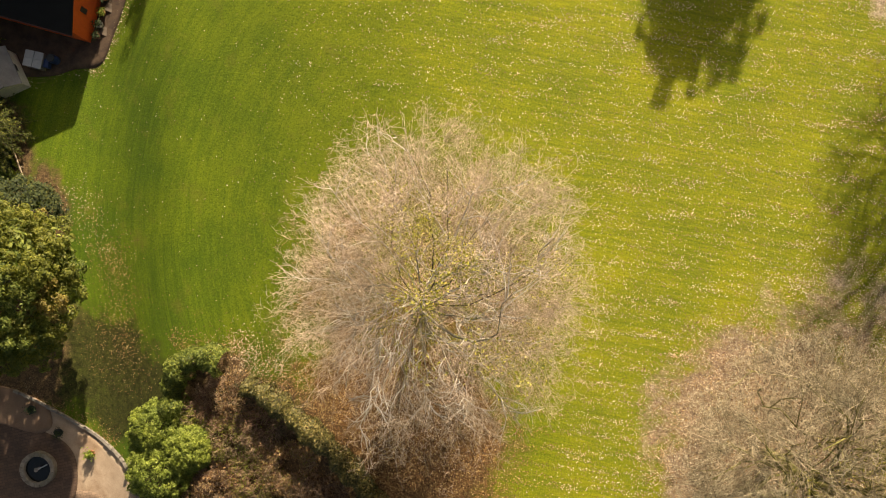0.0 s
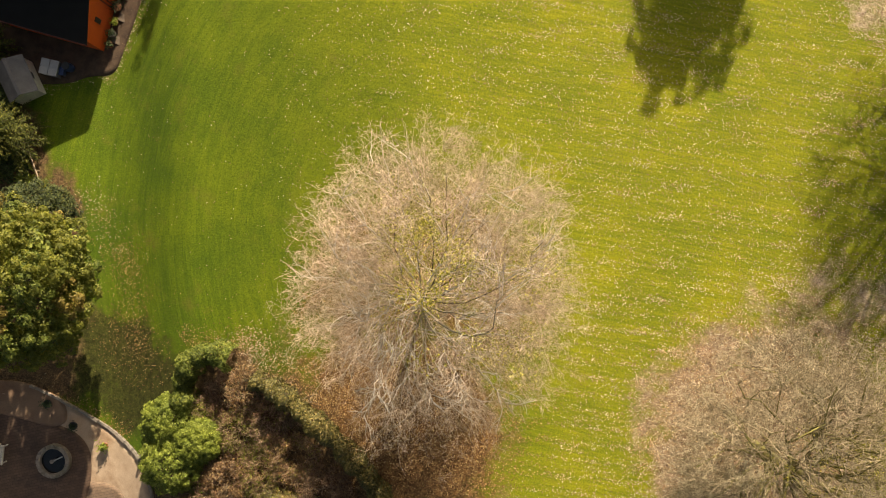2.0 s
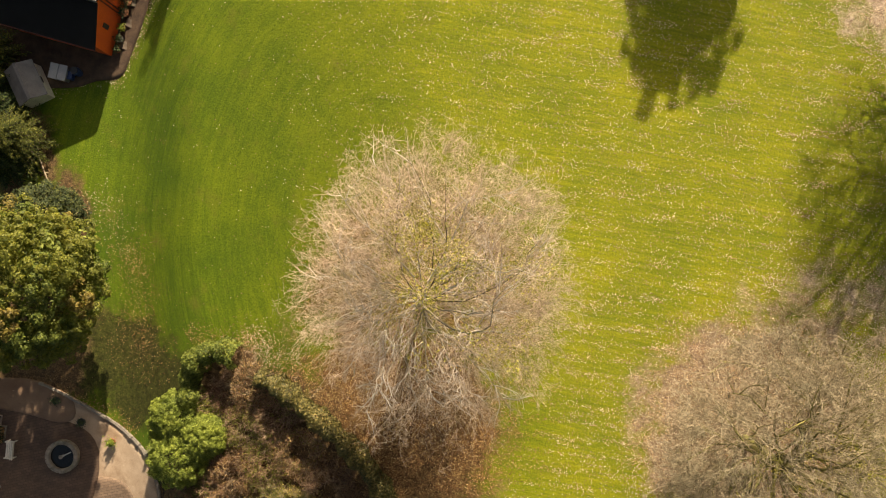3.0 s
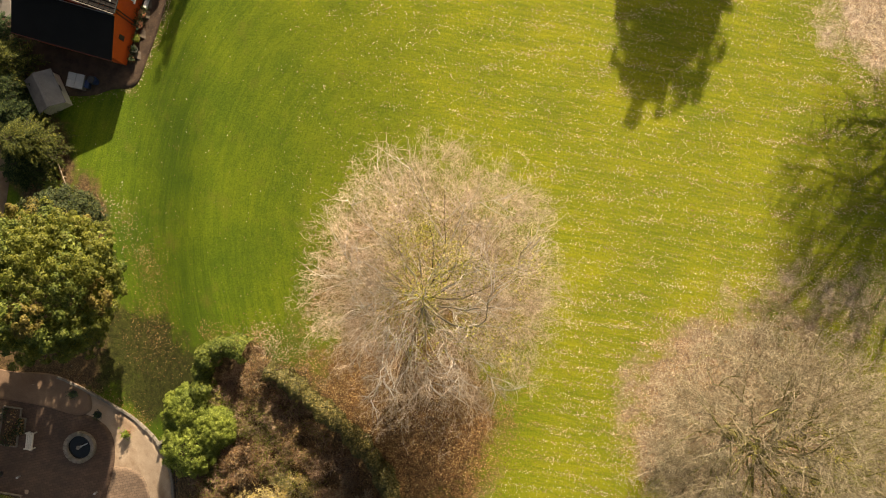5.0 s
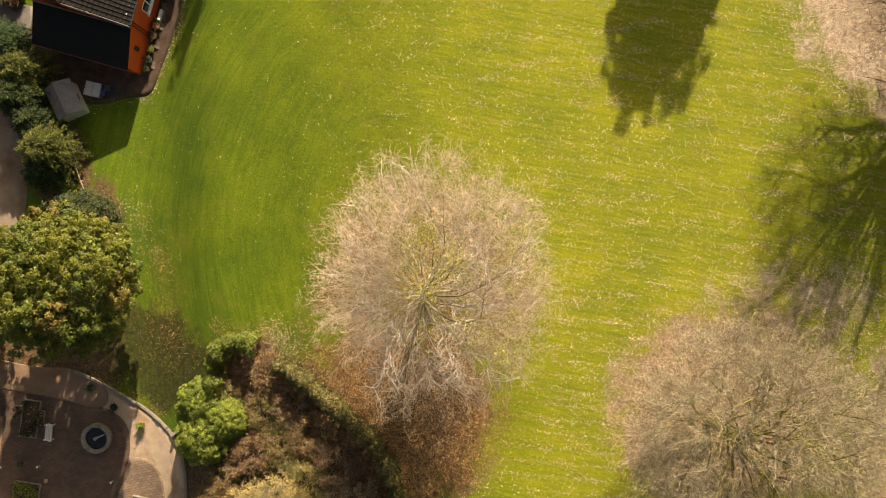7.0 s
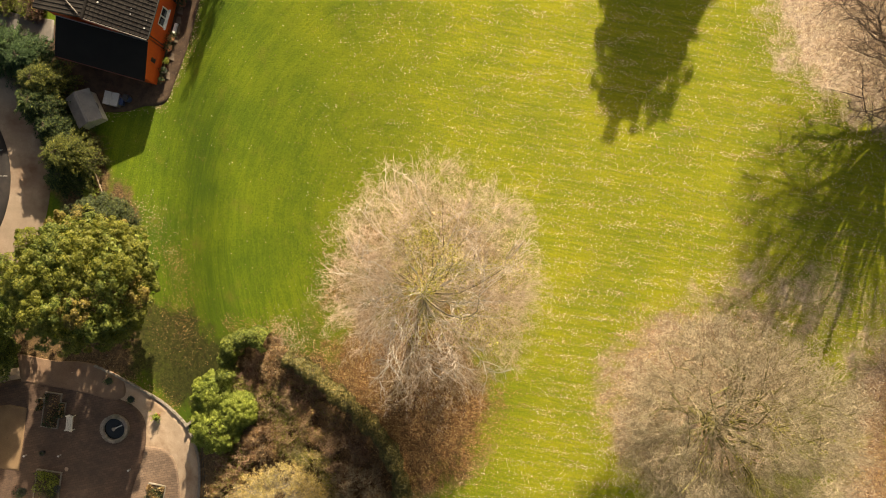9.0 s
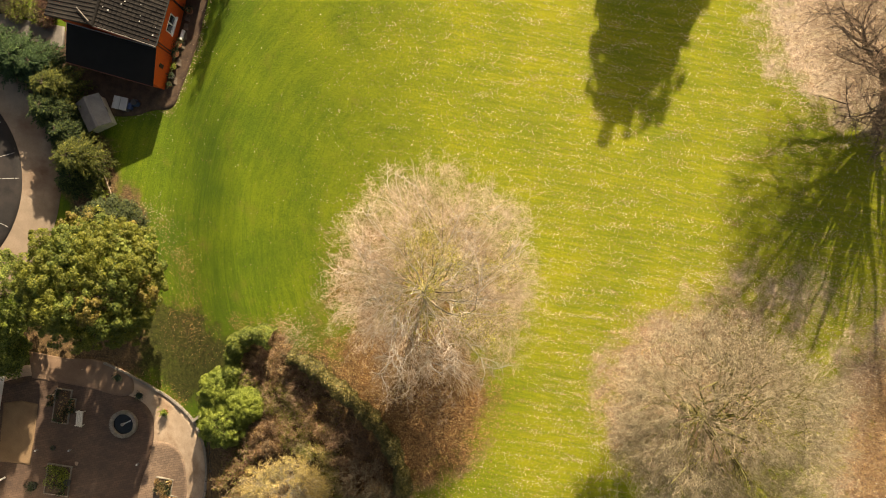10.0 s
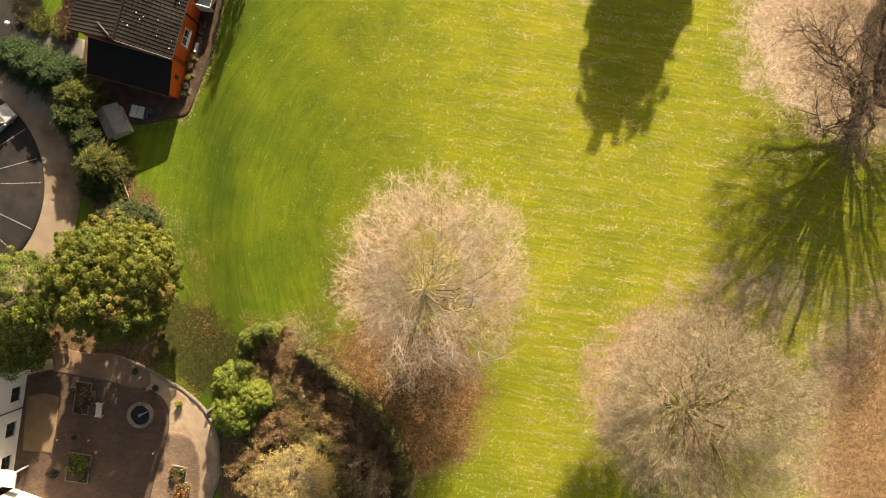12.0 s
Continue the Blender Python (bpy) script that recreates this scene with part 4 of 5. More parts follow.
# ---- the orange house ----
def house():
    h = thing("house", "orange rendered bungalow with a grey-brown tiled roof", "house", pose(-25.16, 14.72, -8.6, 0, 0, -15.8) @ Matrix.Scale(1.035, 4))
    L, W, E, R = 26.0, 8.9, 4.3, 5.9
    y0 = 3.05
    bm = bmesh.new()
    t = 0.3
    # walls with thickness, window hole in the east wall
    wy0, wy1, wz0, wz1 = 4.5, 6.05, 1.65, 2.9
    box(bm, -t, y0, -0.9, 0, wy0, E), box(bm, -t, wy1, -0.9, 0, L, E), box(bm, -t, wy0, -0.9, 0, wy1, wz0), box(bm, -t, wy0, wz1, 0, wy1, E)
    box(bm, -W, y0, -0.9, -W + t, L, E), box(bm, -W + t, L - t, -0.9, -t, L, E)
    prism_v = [(-W + t, E), (-t, E), (-W / 2, R - 0.15)]
    box(bm, -W + t, y0, -0.9, -t, y0 + t, E)
    a = [bm.verts.new((x, y0, z)) for x, z in prism_v]
    b = [bm.verts.new((x, y0 + t, z)) for x, z in prism_v]
    bm.faces.new(a), bm.faces.new(b[::-1])
    for i in range(3):
        j = (i + 1) % 3
        bm.faces.new((a[i], b[i], b[j], a[j]))
    part("wall", bm, RENDER_ORANGE, h)

    def slope(x_ridge, x_eave, name, courses, label=""):
        """Courses of tiles, each lapping the one below, with a rib on every tile."""
        bm = bmesh.new()
        rng = random.Random(11)
        n = int((L + 0.3 - y0 + 0.3) / 0.33)
        for c in range(courses):
            f0, f1 = c / courses, (c + 1.12) / courses
            xa, xb = x_ridge + (x_eave - x_ridge) * f0, x_ridge + (x_eave - x_ridge) * f1
            za, zb = R + (E - 0.08 - R) * f0 + 0.02, R + (E - 0.08 - R) * f1 + 0.075
            for k in range(n):
                ya = y0 - 0.3 + k * 0.33
                d = rng.uniform(-0.012, 0.012)
                p = [(ya, 0.0), (ya + 0.10, 0.045), (ya + 0.2, 0.01), (ya + 0.325, 0.0)]
                top = [bm.verts.new((xa, y, za + z + d)) for y, z in p]
                low = [bm.verts.new((xb, y, zb + z + d)) for y, z in p]
                foot = [bm.verts.new((xb, y, zb - 0.07)) for y, z in p]
                for i in range(3):
                    bm.faces.new((top[i], top[i + 1], low[i + 1], low[i]))
                    bm.faces.new((low[i], low[i + 1], foot[i + 1], foot[i]))
        ob = part(name, bm, TILE, h, label)
        return ob

    slope(-W / 2, 0.16, "roof", 14)
    slope(-W / 2, -W - 0.42, "roof", 15)
    bm = bmesh.new()
    for k in range(int((L - y0) / 0.45)):
        rod(bm, (-W / 2, y0 - 0.3 + k * 0.45, R + 0.03), (-W / 2, y0 + 0.14 + k * 0.45, R + 0.05), 0.13, 10)
    part("ridge_tiles", bm, TILE, h)
    # verge trim and gutters
    bm = bmesh.new()
    rod(bm, (-W / 2, y0 - 0.31, R + 0.02), (0.16, y0 - 0.31, E), 0.05)
    part("verge", bm, CONCRETE, h)
    bm = bmesh.new()
    rod(bm, (-W / 2, y0 - 0.36, R - 0.10), (-1.9, y0 - 0.36, E + 0.62), 0.055)
    part("barge_board", bm, RED_PAINT, h, "red painted barge board")
    rng = random.Random(31)
    for k in range(26):
        x, y = rng.uniform(-W / 2 + 0.3, -0.2), rng.uniform(y0 + 0.2, 14.0)
        z = R + (E - 0.08 - R) * (x + W / 2) / (W / 2 + 0.16) + 0.06
        d = rng.uniform(0.03, 0.07)
        part("lichen_patch", boxed(x - d, y - d, z, x + d, y + d, z + 0.035, bevel=0.012), SHED_LID, h, "pale lichen on a tile")
    # shallow band course and bricked joints on the orange wall
    part("wall_joint", boxed(0.003, y0 - 0.06, -0.4, 0.03, y0 + 0.02, E - 0.1), DARK_RED, h)
    part("wall_joint", boxed(0.003, 7.0, -0.4, 0.03, 7.08, E - 0.1), DARK_RED, h)
    bm = bmesh.new()
    rod(bm, (0.2, y0 - 0.2, E - 0.02), (0.2, L, E - 0.02), 0.06)
    part("gutter", bm, BLACK, h)
    for y in (3.25, 7.1, 13.0):
        bm = bmesh.new()
        rod(bm, (0.2, y, E - 0.05), (0.08, y, E - 0.3), 0.045), rod(bm, (0.08, y, E - 0.3), (0.08, y, -0.3), 0.045)
        part("downpipe", bm, BLACK, h)
    # window
    w = part("window", bmesh_frame(wy0, wy1, wz0, wz1), WHITE, h, "white framed casement window")
    bm = boxed(-0.06, wy0 + 0.06, wz0 + 0.06, -0.045, wy1 - 0.06, wz1 - 0.06)
    part("pane", bm, GLASS, w)
    part("sill", boxed(0.0, wy0 - 0.1, wz0 - 0.08, 0.16, wy1 + 0.1, wz0 - 0.01, bevel=0.01), WHITE, w)
    for d in (0.15, 0.78):
        part("curtain", boxed(-0.2, wy0 + d, wz0 + 0.05, -0.17, wy0 + d + 0.5, wz1 - 0.05), WHITE, w, "white curtain behind the glass")
    # lean-to with black felt roof
    bm = box(boxed(-7.2, 0, -0.9, -6.95, y0, 2.5), -6.95, 0, -0.9, -0.25, 0.25, 2.55)
    side = [(0, -0.9), (y0 - 0.004, -0.9), (y0 - 0.004, 4.0), (0, 2.62)]
    a, b = [bm.verts.new((0, y, z)) for y, z in side], [bm.verts.new((-0.25, y, z)) for y, z in side]
    bm.faces.new(a), bm.faces.new(b[::-1])
    for i in range(4):
        bm.faces.new((a[i], b[i], b[(i + 1) % 4], a[(i + 1) % 4]))
    part("lean_to_wall", bm, RENDER_ORANGE, h)
    bm = bmesh.new()
    za, zb = 2.62, 4.0
    v = [bm.verts.new(c) for c in ((-7.55, -0.25, za), (0.1, -0.25, za), (0.1, y0 - 0.33, zb), (-7.55, y0 - 0.33, zb), (-7.55, -0.25, za - 0.1), (0.1, -0.25, za - 0.1), (0.1, y0 - 0.33, zb - 0.1), (-7.55, y0 - 0.33, zb - 0.1))]
    for f in ((0, 1, 2, 3), (7, 6, 5, 4), (0, 4, 5, 1), (1, 5, 6, 2), (2, 6, 7, 3), (3, 7, 4, 0)):
        bm.faces.new([v[i] for i in f])
    part("lean_to_roof", bm, FELT, h, "flat black felt roof of the lean-to")
    part("fascia", boxed(-7.55, -0.30, za - 0.28, 0.1, -0.255, za - 0.02), DARK_RED, h)
    part("roof_flashing", boxed(-7.5, y0 - 0.36, zb - 0.02, 0.1, y0 - 0.30, zb + 0.1), STEEL, h)
    part("small_window", boxed(0.002, 1.5, 1.5, 0.05, 1.85, 2.3, bevel=0.01), BLACK, h, "small dark window in the orange wall")
    bm = bmesh.new()
    rod(bm, (-4.8, 3.0, 5.98), (-6.3, 3.9, 5.5), 0.045)
    part("aerial", bm, CONCRETE, h, "pale pole lying on the roof")
    bm = cone(bmesh.new(), 0.07, 0.07, 4.4, 5.0, -0.7, 7.9)
    part("vent", bm, WHITE, h, "short white roof vent")
    # glazed porch
    p = part("porch", box(box(box(boxed(0.0, 8.3, 0, 1.5, 8.4, 2.6), 1.4, 8.3, 0, 1.5, 8.45, 2.65), 1.4, 11.4, 0, 1.5, 11.5, 2.65), 1.4, 8.3, 2.55, 1.5, 11.5, 2.68), WHITE, h, "white framed glazed porch")
    for k in range(3):
        part("glazing_bar", boxed(0.0, 8.3 + k * 1.03, 2.7, 1.5, 8.38 + k * 1.03, 2.76), WHITE, p)
    part("pane", boxed(0.0, 8.32, 2.67, 1.48, 11.5, 2.69), GLASS, p)


def bmesh_frame(y0, y1, z0, z1):
    bm = bmesh.new()
    f = 0.09
    box(bm, -0.1, y0, z0, 0.02, y0 + f, z1), box(bm, -0.1, y1 - f, z0, 0.02, y1, z1)
    box(bm, -0.1, y0 + f, z0, 0.02, y1 - f, z0 + f), box(bm, -0.1, y0 + f, z1 - f, 0.02, y1 - f, z1)
    box(bm, -0.08, (y0 + y1) / 2 - 0.05, z0 + f, 0.015, (y0 + y1) / 2 + 0.05, z1 - f)
    return bm


house()


def shed():
    s = thing("shed", "small cream timber shed with a grey felt gable roof", "shed", on_ground(-31.02, 12.43, 24.5))
    hx, hy, e, r = 0.98, 1.3, 1.6, 2.1
    bm = bmesh.new()
    box(bm, -hx, -hy, -0.1, hx, hy, e)
    for y in (-hy, hy - 0.05):
        a = [bm.verts.new((x, y, z)) for x, z in ((-hx, e), (hx, e), (0, r - 0.04))]
        b = [bm.verts.new((x, y + 0.05, z)) for x, z in ((-hx, e), (hx, e), (0, r - 0.04))]
        bm.faces.new(a), bm.faces.new(b[::-1])
        for i in range(3):
            bm.faces.new((a[i], b[i], b[(i + 1) % 3], a[(i + 1) % 3]))
    part("wall", bm, CREAM_WOOD, s)
    for k in range(9):
        part("board", boxed(-hx, -hy - 0.02, 0.02 + k * 0.17, hx, -hy + 0.001, 0.17 + k * 0.17), CREAM_WOOD, s)
    for sg in (-1, 1):
        bm = bmesh.new()
        o = [(0, r + 0.03), (sg * (hx + 0.16), e - 0.05), (sg * (hx + 0.16), e - 0.09), (0, r - 0.02)]
        a, b = [bm.verts.new((x, -hy - 0.14, z)) for x, z in o], [bm.verts.new((x, hy + 0.14, z)) for x, z in o]
        bm.faces.new(a), bm.faces.new(b)
        for i in range(4):
            bm.faces.new((a[i], b[i], b[(i + 1) % 4], a[(i + 1) % 4]))
        part("roof", bm, SHED_FELT, s)
    part("ridge_cap", box(bmesh.new(), -0.12, -hy - 0.15, r + 0.015, 0.12, hy + 0.15, r + 0.045), SHED_FELT, s)
    part("window", boxed(hx + 0.002, -0.3, 0.9, hx + 0.03, 0.2, 1.3), BLACK, s, "small dark shed window")


shed()


def storage_box():
    b = thing("storage_box", "pale grey-lidded square storage box beside the shed", "storage box", on_ground(-28.95, 13.41, -13))
    part("body", boxed(-0.62, -0.55, 0, 0.62, 0.55, 0.78, bevel=0.03), STEEL, b)
    for i in (-1, 1):
        for j in (-1, 1):
            part("lid", boxed(min(0.02 * i, 0.66 * i), min(0.02 * j, 0.58 * j), 0.78, max(0.02 * i, 0.66 * i), max(0.02 * j, 0.58 * j), 0.85, bevel=0.015), SHED_LID, b, "pale grey lid panel")


storage_box()
barrel = thing("water_butt", "blue plastic water butt by the lean-to", "barrel", on_ground(-27.66, 13.47))
part("body", cone(cone(bmesh.new(), 0.28, 0.33, 0, 0.45, segs=20), 0.33, 0.28, 0.45, 0.9, segs=20), BLUE, barrel)
part("lid", cone(bmesh.new(), 0.29, 0.27, 0.9, 0.95, segs=20), BLACK, barrel)
crate = thing("crate", "dark green plastic crate beside the white box", "crate", on_ground(-28.23, 13.21, -10))
part("body", boxed(-0.2, -0.3, 0, 0.2, 0.3, 0.5, bevel=0.02), BLUE, crate)


def pot_plant(x, y, r, h, seed, leaf, spread, label, size=0.10, n=160, pot=TERRACOTTA, name="flower_pot"):
    rng = np.random.default_rng(seed)
    p = thing(name, label, "plant pot", on_ground(x, y, 0, 0.05), "pots")
    bm = cone(bmesh.new(), r * 0.7, r, 0, h, segs=18)
    ring(bm, r * 0.86, r * 1.08, h - 0.05, h + 0.03, 18)
    part("pot", bm, pot, p)
    at = np.column_stack([rng.normal(size=(n, 2)) * spread * 0.5, h + np.abs(rng.normal(size=n)) * spread * 0.6])
    v, q = leaf_arrays(rng, at, rng.normal(size=(n, 3)) + np.array([0, 0, 1.0]), size, 0.4)
    leaf_part("plant", v, q, leaf, p, "", "stuff")


pot_plant(-25, -14.54, 0.26, 0.32, 1, LEAF_GREEN, 0.36, "terracotta pot with a leafy green plant on the terrace", 0.22, 220)
pot_plant(-27.38, -13.08, 0.28, 0.3, 2, LEAF_DARK, 0.34, "low dark pot with a dark trailing plant", 0.15, 160, BLACK)
pot_plant(-29.35, -11.46, 0.28, 0.3, 3, LEAF_DARK, 0.36, "low dark pot with a dark trailing plant", 0.15, 160, BLACK)
pot_plant(-35.4, -17.92, 0.22, 0.35, 4, LEAF_DARK, 0.2, "small dark pot on the brick paving", 0.1, 80, BLACK)
pot_plant(-37.25, -21.37, 0.38, 0.5, 5, LEAF_DARK, 0.5, "large dark pot with a dark shrub", 0.16, 200, BLACK)
pot_plant(-34.04, -21.04, 0.3, 0.45, 6, LEAF_DARK, 0.2, "round dark pot beside the planted bed", 0.1, 60, BLACK)
for k, (x, y) in enumerate(((-36.97, -18.16), (-33.86, -18.13), (-27.54, -19.31), (-40.25, -20.83))):
    b = thing("bollard_light", "short pale bollard light on the terrace", "bollard light", on_ground(x, y, 0, 0.08), "terrace lights")
    part("post", cone(bmesh.new(), 0.06, 0.06, 0, 0.45, segs=12), STEEL, b)
    part("cap", cone(bmesh.new(), 0.09, 0.07, 0.45, 0.53, segs=12), WHITE, b)
# along the orange wall
for k, (x, y, r, h, leaf, sp) in enumerate(((-24.32, 15.9, 0.26, 0.4, LEAF_DARK, 0.3), (-24.09, 16.72, 0.2, 0.35, LEAF_GREEN, 0.3), (-23.92, 17.84, 0.32, 0.4, LEAF_DARK, 0.55), (-23.64, 18.64, 0.3, 0.35, LEAF_CONIFER, 0.6),
                                           (-22.42, 21.5, 0.3, 0.5, LEAF_DARK, 0.4), (-24.54, 15.09, 0.22, 0.35, LEAF_DARK, 0.25))):
    pot_plant(x, y, r, h, 20 + k, leaf, sp, "potted plant against the orange wall", 0.16, 160, STEEL if k == 0 else TERRACOTTA)
rng = random.Random(8)
for k, (x, y) in enumerate(((-23, 19.41), (-22.83, 20.21), (-22.65, 21.01), (-23.18, 18.6), (-23.58, 17.09), (-24.04, 15.47))):
    s = tagged(part("paving_slab", boxed(-0.32, -0.3, -0.1, 0.32, 0.3, 0.1, bevel=0.015), SLAB, None), "worn stone slab set in the garden earth", "paving slab", "slabs along the wall")
    s.matrix_world = on_ground(x, y, -16 + rng.uniform(-8, 8))
gb = thing("garden_box", "white wooden trough under the window", "planter", on_ground(-23.23, 19.48, -15.8, 0.1))
part("body", boxed(-0.12, -0.45, 0, 0.12, 0.45, 0.35, bevel=0.015), WHITE, gb)


# ---- the white building ----
def white_house():
    h = thing("white_house", "white rendered building with dark framed windows", "house", pose(-40.05, -11.5, -9.35, 0, 0, -8.2))
    t, top = 0.35, 5.6
    bm = bmesh.new()
    wins = [(-2.75, -1.35), (-6.15, -4.75), (-9.35, -8.0)]
    z0, z1 = 0.95, 2.35
    ys = [0.0]
    for a, b in wins:
        ys += [b, a]
    ys.append(-10.9)
    for i in range(0, len(ys), 2):
        box(bm, -t, ys[i + 1], -0.5, 0, ys[i], top)
    for a, b in wins:
        box(bm, -t, a, -0.5, 0, b, z0), box(bm, -t, a, z1, 0, b, top)
    box(bm, -9, -t, -0.5, -t, 0, top), box(bm, -9, -22, -0.5, -9 + t, -t, top)
    part("wall", bm, RENDER_WHITE, h)
    for a, b in wins:
        bm = bmesh.new()
        f = 0.1
        box(bm, -0.2, a, z0, -0.08, a + f, z1), box(bm, -0.2, b - f, z0, -0.08, b, z1), box(bm, -0.2, a + f, z0, -0.08, b - f, z0 + f), box(bm, -0.2, a + f, z1 - f, -0.08, b - f, z1)
        box(bm, -0.19, (a + b) / 2 - 0.05, z0 + f, -0.09, (a + b) / 2 + 0.05, z1 - f), box(bm, -0.19, a + f, 1.62, -0.09, b - f, 1.69)
        w = part("window", bm, BLACK, h, "dark framed sash window")
        part("pane", boxed(-0.17, a + f, z0 + f, -0.15, b - f, z1 - f), GLASS, w)
        part("sill", boxed(-0.08, a - 0.08, z0 - 0.1, 0.1, b + 0.08, z0, bevel=0.01), RENDER_WHITE, w)
        part("curtain", boxed(-0.32, a + 0.12, z0, -0.29, (a + b) / 2 - 0.12, z1), WHITE, w, "white curtain")
        part("curtain", boxed(-0.32, (a + b) / 2 + 0.12, z0, -0.29, b - 0.12, z1), WHITE, w, "white curtain")
    bm = bmesh.new()
    rod(bm, (0.07, -3.6, -0.2), (0.07, -3.6, top), 0.05)
    part("downpipe", bm, BLACK, h)
    bm = bmesh.new()
    o = [(-9.4, 5.55), (0.4, 5.55), (0.4, 5.7), (-4.5, 8.0), (-9.4, 5.7)]
    a, b = [bm.verts.new((x, -22, z)) for x, z in o], [bm.verts.new((x, 0.3, z)) for x, z in o]
    bm.faces.new(a), bm.faces.new(b)
    for i in range(5):
        bm.faces.new((a[i], b[i], b[(i + 1) % 5], a[(i + 1) % 5]))
    part("roof", bm, TILE, h)
    # entrance canopy and the wing across the terrace
    part("canopy", boxed(0.004, -10.6, 2.2, 1.5, -9.05, 2.42, bevel=0.02), RENDER_WHITE, h, "flat white entrance canopy")
    part("canopy_post", boxed(1.3, -9.2, -0.3, 1.42, -9.08, 2.2), WHITE, h)
    m = pose(0.3, -11.5, 0, 0, 0, -11)
    bm = bmesh.new()
    box(bm, 0.0, -t, -0.5, 2.0, 0, 4.6, m=m), box(bm, 3.4, -t, -0.5, 9, 0, 4.6, m=m), box(bm, 2.0, -t, -0.5, 3.4, 0, 0.9, m=m), box(bm, 2.0, -t, 2.3, 3.4, 0, 4.6, m=m), box(bm, 9 - t, -9, -0.5, 9, -t, 4.6, m=m)
    part("wing_wall", bm, RENDER_WHITE, h)
    w = part("window", box(box(boxed(2.0, -0.2, 0.9, 2.1, -0.1, 2.3, m=m), 3.3, -0.2, 0.9, 3.4, -0.1, 2.3, m=m), 2.65, -0.2, 0.9, 2.75, -0.1, 2.3, m=m), BLACK, h, "dark framed sash window")
    part("pane", boxed(2.1, -0.18, 0.95, 3.3, -0.16, 2.25, m=m), GLASS, w)
    part("wing_roof", boxed(-0.2, -9, 4.604, 9.3, 0.35, 4.85, m=m), TILE, h)


white_house()


# ---- terrace furniture ----
def fountain():
    f = thing("fountain", "round stone basin with dark water and a small spout", "fountain", on_ground(-28.81, -15.67, 0, 0.07))
    part("basin", ring(bmesh.new(), 0.92, 1.22, -0.1, 0.42, 40, 0.02), STONE, f)
    bm = bmesh.new()
    rng = random.Random(5)
    part("water", cone(bmesh.new(), 0.93, 0.93, 0.0, 0.26, segs=40), WATER, f)
    for k in range(20):
        a = 2 * math.pi * k / 20
        m = pose(math.cos(a) * 1.09, math.sin(a) * 1.09, 0.44, 0, 0, math.degrees(a) + 90)
        part("coping_stone", boxed(-0.16, -0.15, -0.02, 0.16, 0.16, 0.08 + rng.uniform(0, 0.03), bevel=0.02, m=m), STONE, f)
    ped = cone(cone(bmesh.new(), 0.13, 0.08, 0.0, 0.6, 0.05, 0.05, 12), 0.05, 0.16, 0.6, 0.72, 0.05, 0.05, 12)
    part("spout", ped, STONE, f)
    bm = bmesh.new()
    rod(bm, (0.05, 0.05, 0.66), (0.75, 0.38, 0.55), 0.045)
    part("pipe", bm, STEEL, f)


fountain()


def bench():
    b = thing("garden_bench", "pale weathered wooden garden bench on the paving", "bench", on_ground(-32.73, -15.19, -5, 0.085))
    for k in range(4):
        part("seat_slat", boxed(-0.42 + k * 0.14, -0.68, 0.42, -0.30 + k * 0.14, 0.68, 0.45, bevel=0.006), CREAM_WOOD, b)
    for k in range(3):
        part("back_slat", boxed(0.20 + k * 0.04, -0.68, 0.52 + k * 0.13, 0.235 + k * 0.04, 0.68, 0.62 + k * 0.13, bevel=0.006), CREAM_WOOD, b)
    for y in (-0.62, 0.62):
        part("leg", boxed(-0.40, y - 0.035, 0, -0.33, y + 0.035, 0.62), CREAM_WOOD, b)
        part("leg", boxed(0.14, y - 0.035, 0, 0.21, y + 0.035, 0.9), CREAM_WOOD, b)
        part("armrest", boxed(-0.44, y - 0.045, 0.62, 0.2, y + 0.045, 0.66, bevel=0.01), CREAM_WOOD, b)


bench()


def planted_bed(x, y, turn, cells, leaf, seed, label, leaf_b, edging=STONE):
    """A cross-shaped or stepped bed with low stone edging and plants."""
    rng = np.random.default_rng(seed)
    t = thing("planted_bed", label, "flower bed", on_ground(x, y, turn, 0.085), "beds on the terrace")
    for x0, y0, x1, y1 in cells:
        part("soil", boxed(x0 + 0.07, y0 + 0.07, -0.1, x1 - 0.07, y1 - 0.07, 0.16), EARTH, t)
        e = 0.08
        bm = bmesh.new()
        box(bm, x0, y0, -0.1, x1, y0 + e, 0.24), box(bm, x0, y1 - e, -0.1, x1, y1, 0.24), box(bm, x0, y0 + e, -0.1, x0 + e, y1 - e, 0.24), box(bm, x1 - e, y0 + e, -0.1, x1, y1 - e, 0.24)
        part("edging", bm, edging, t)
    for mat, n in ((leaf, 900), (leaf_b, 500)):
        pick = rng.integers(0, len(cells), n)
        c = np.array(cells)[pick]
        clump = rng.uniform(0.1, 0.9, (7, 2))[rng.integers(0, 7, n)] + rng.normal(size=(n, 2)) * 0.12
        clump = np.clip(clump, 0.06, 0.94)
        at = np.column_stack([c[:, 0] + (c[:, 2] - c[:, 0]) * clump[:, 0], c[:, 1] + (c[:, 3] - c[:, 1]) * clump[:, 1], 0.2 + np.abs(rng.normal(size=n)) * 0.28])
        v, q = leaf_arrays(rng, at, rng.normal(size=(n, 3)) + np.array([0, 0, 0.9]), 0.17, 0.45)
        leaf_part("planting", v, q, mat, t, "", "stuff")


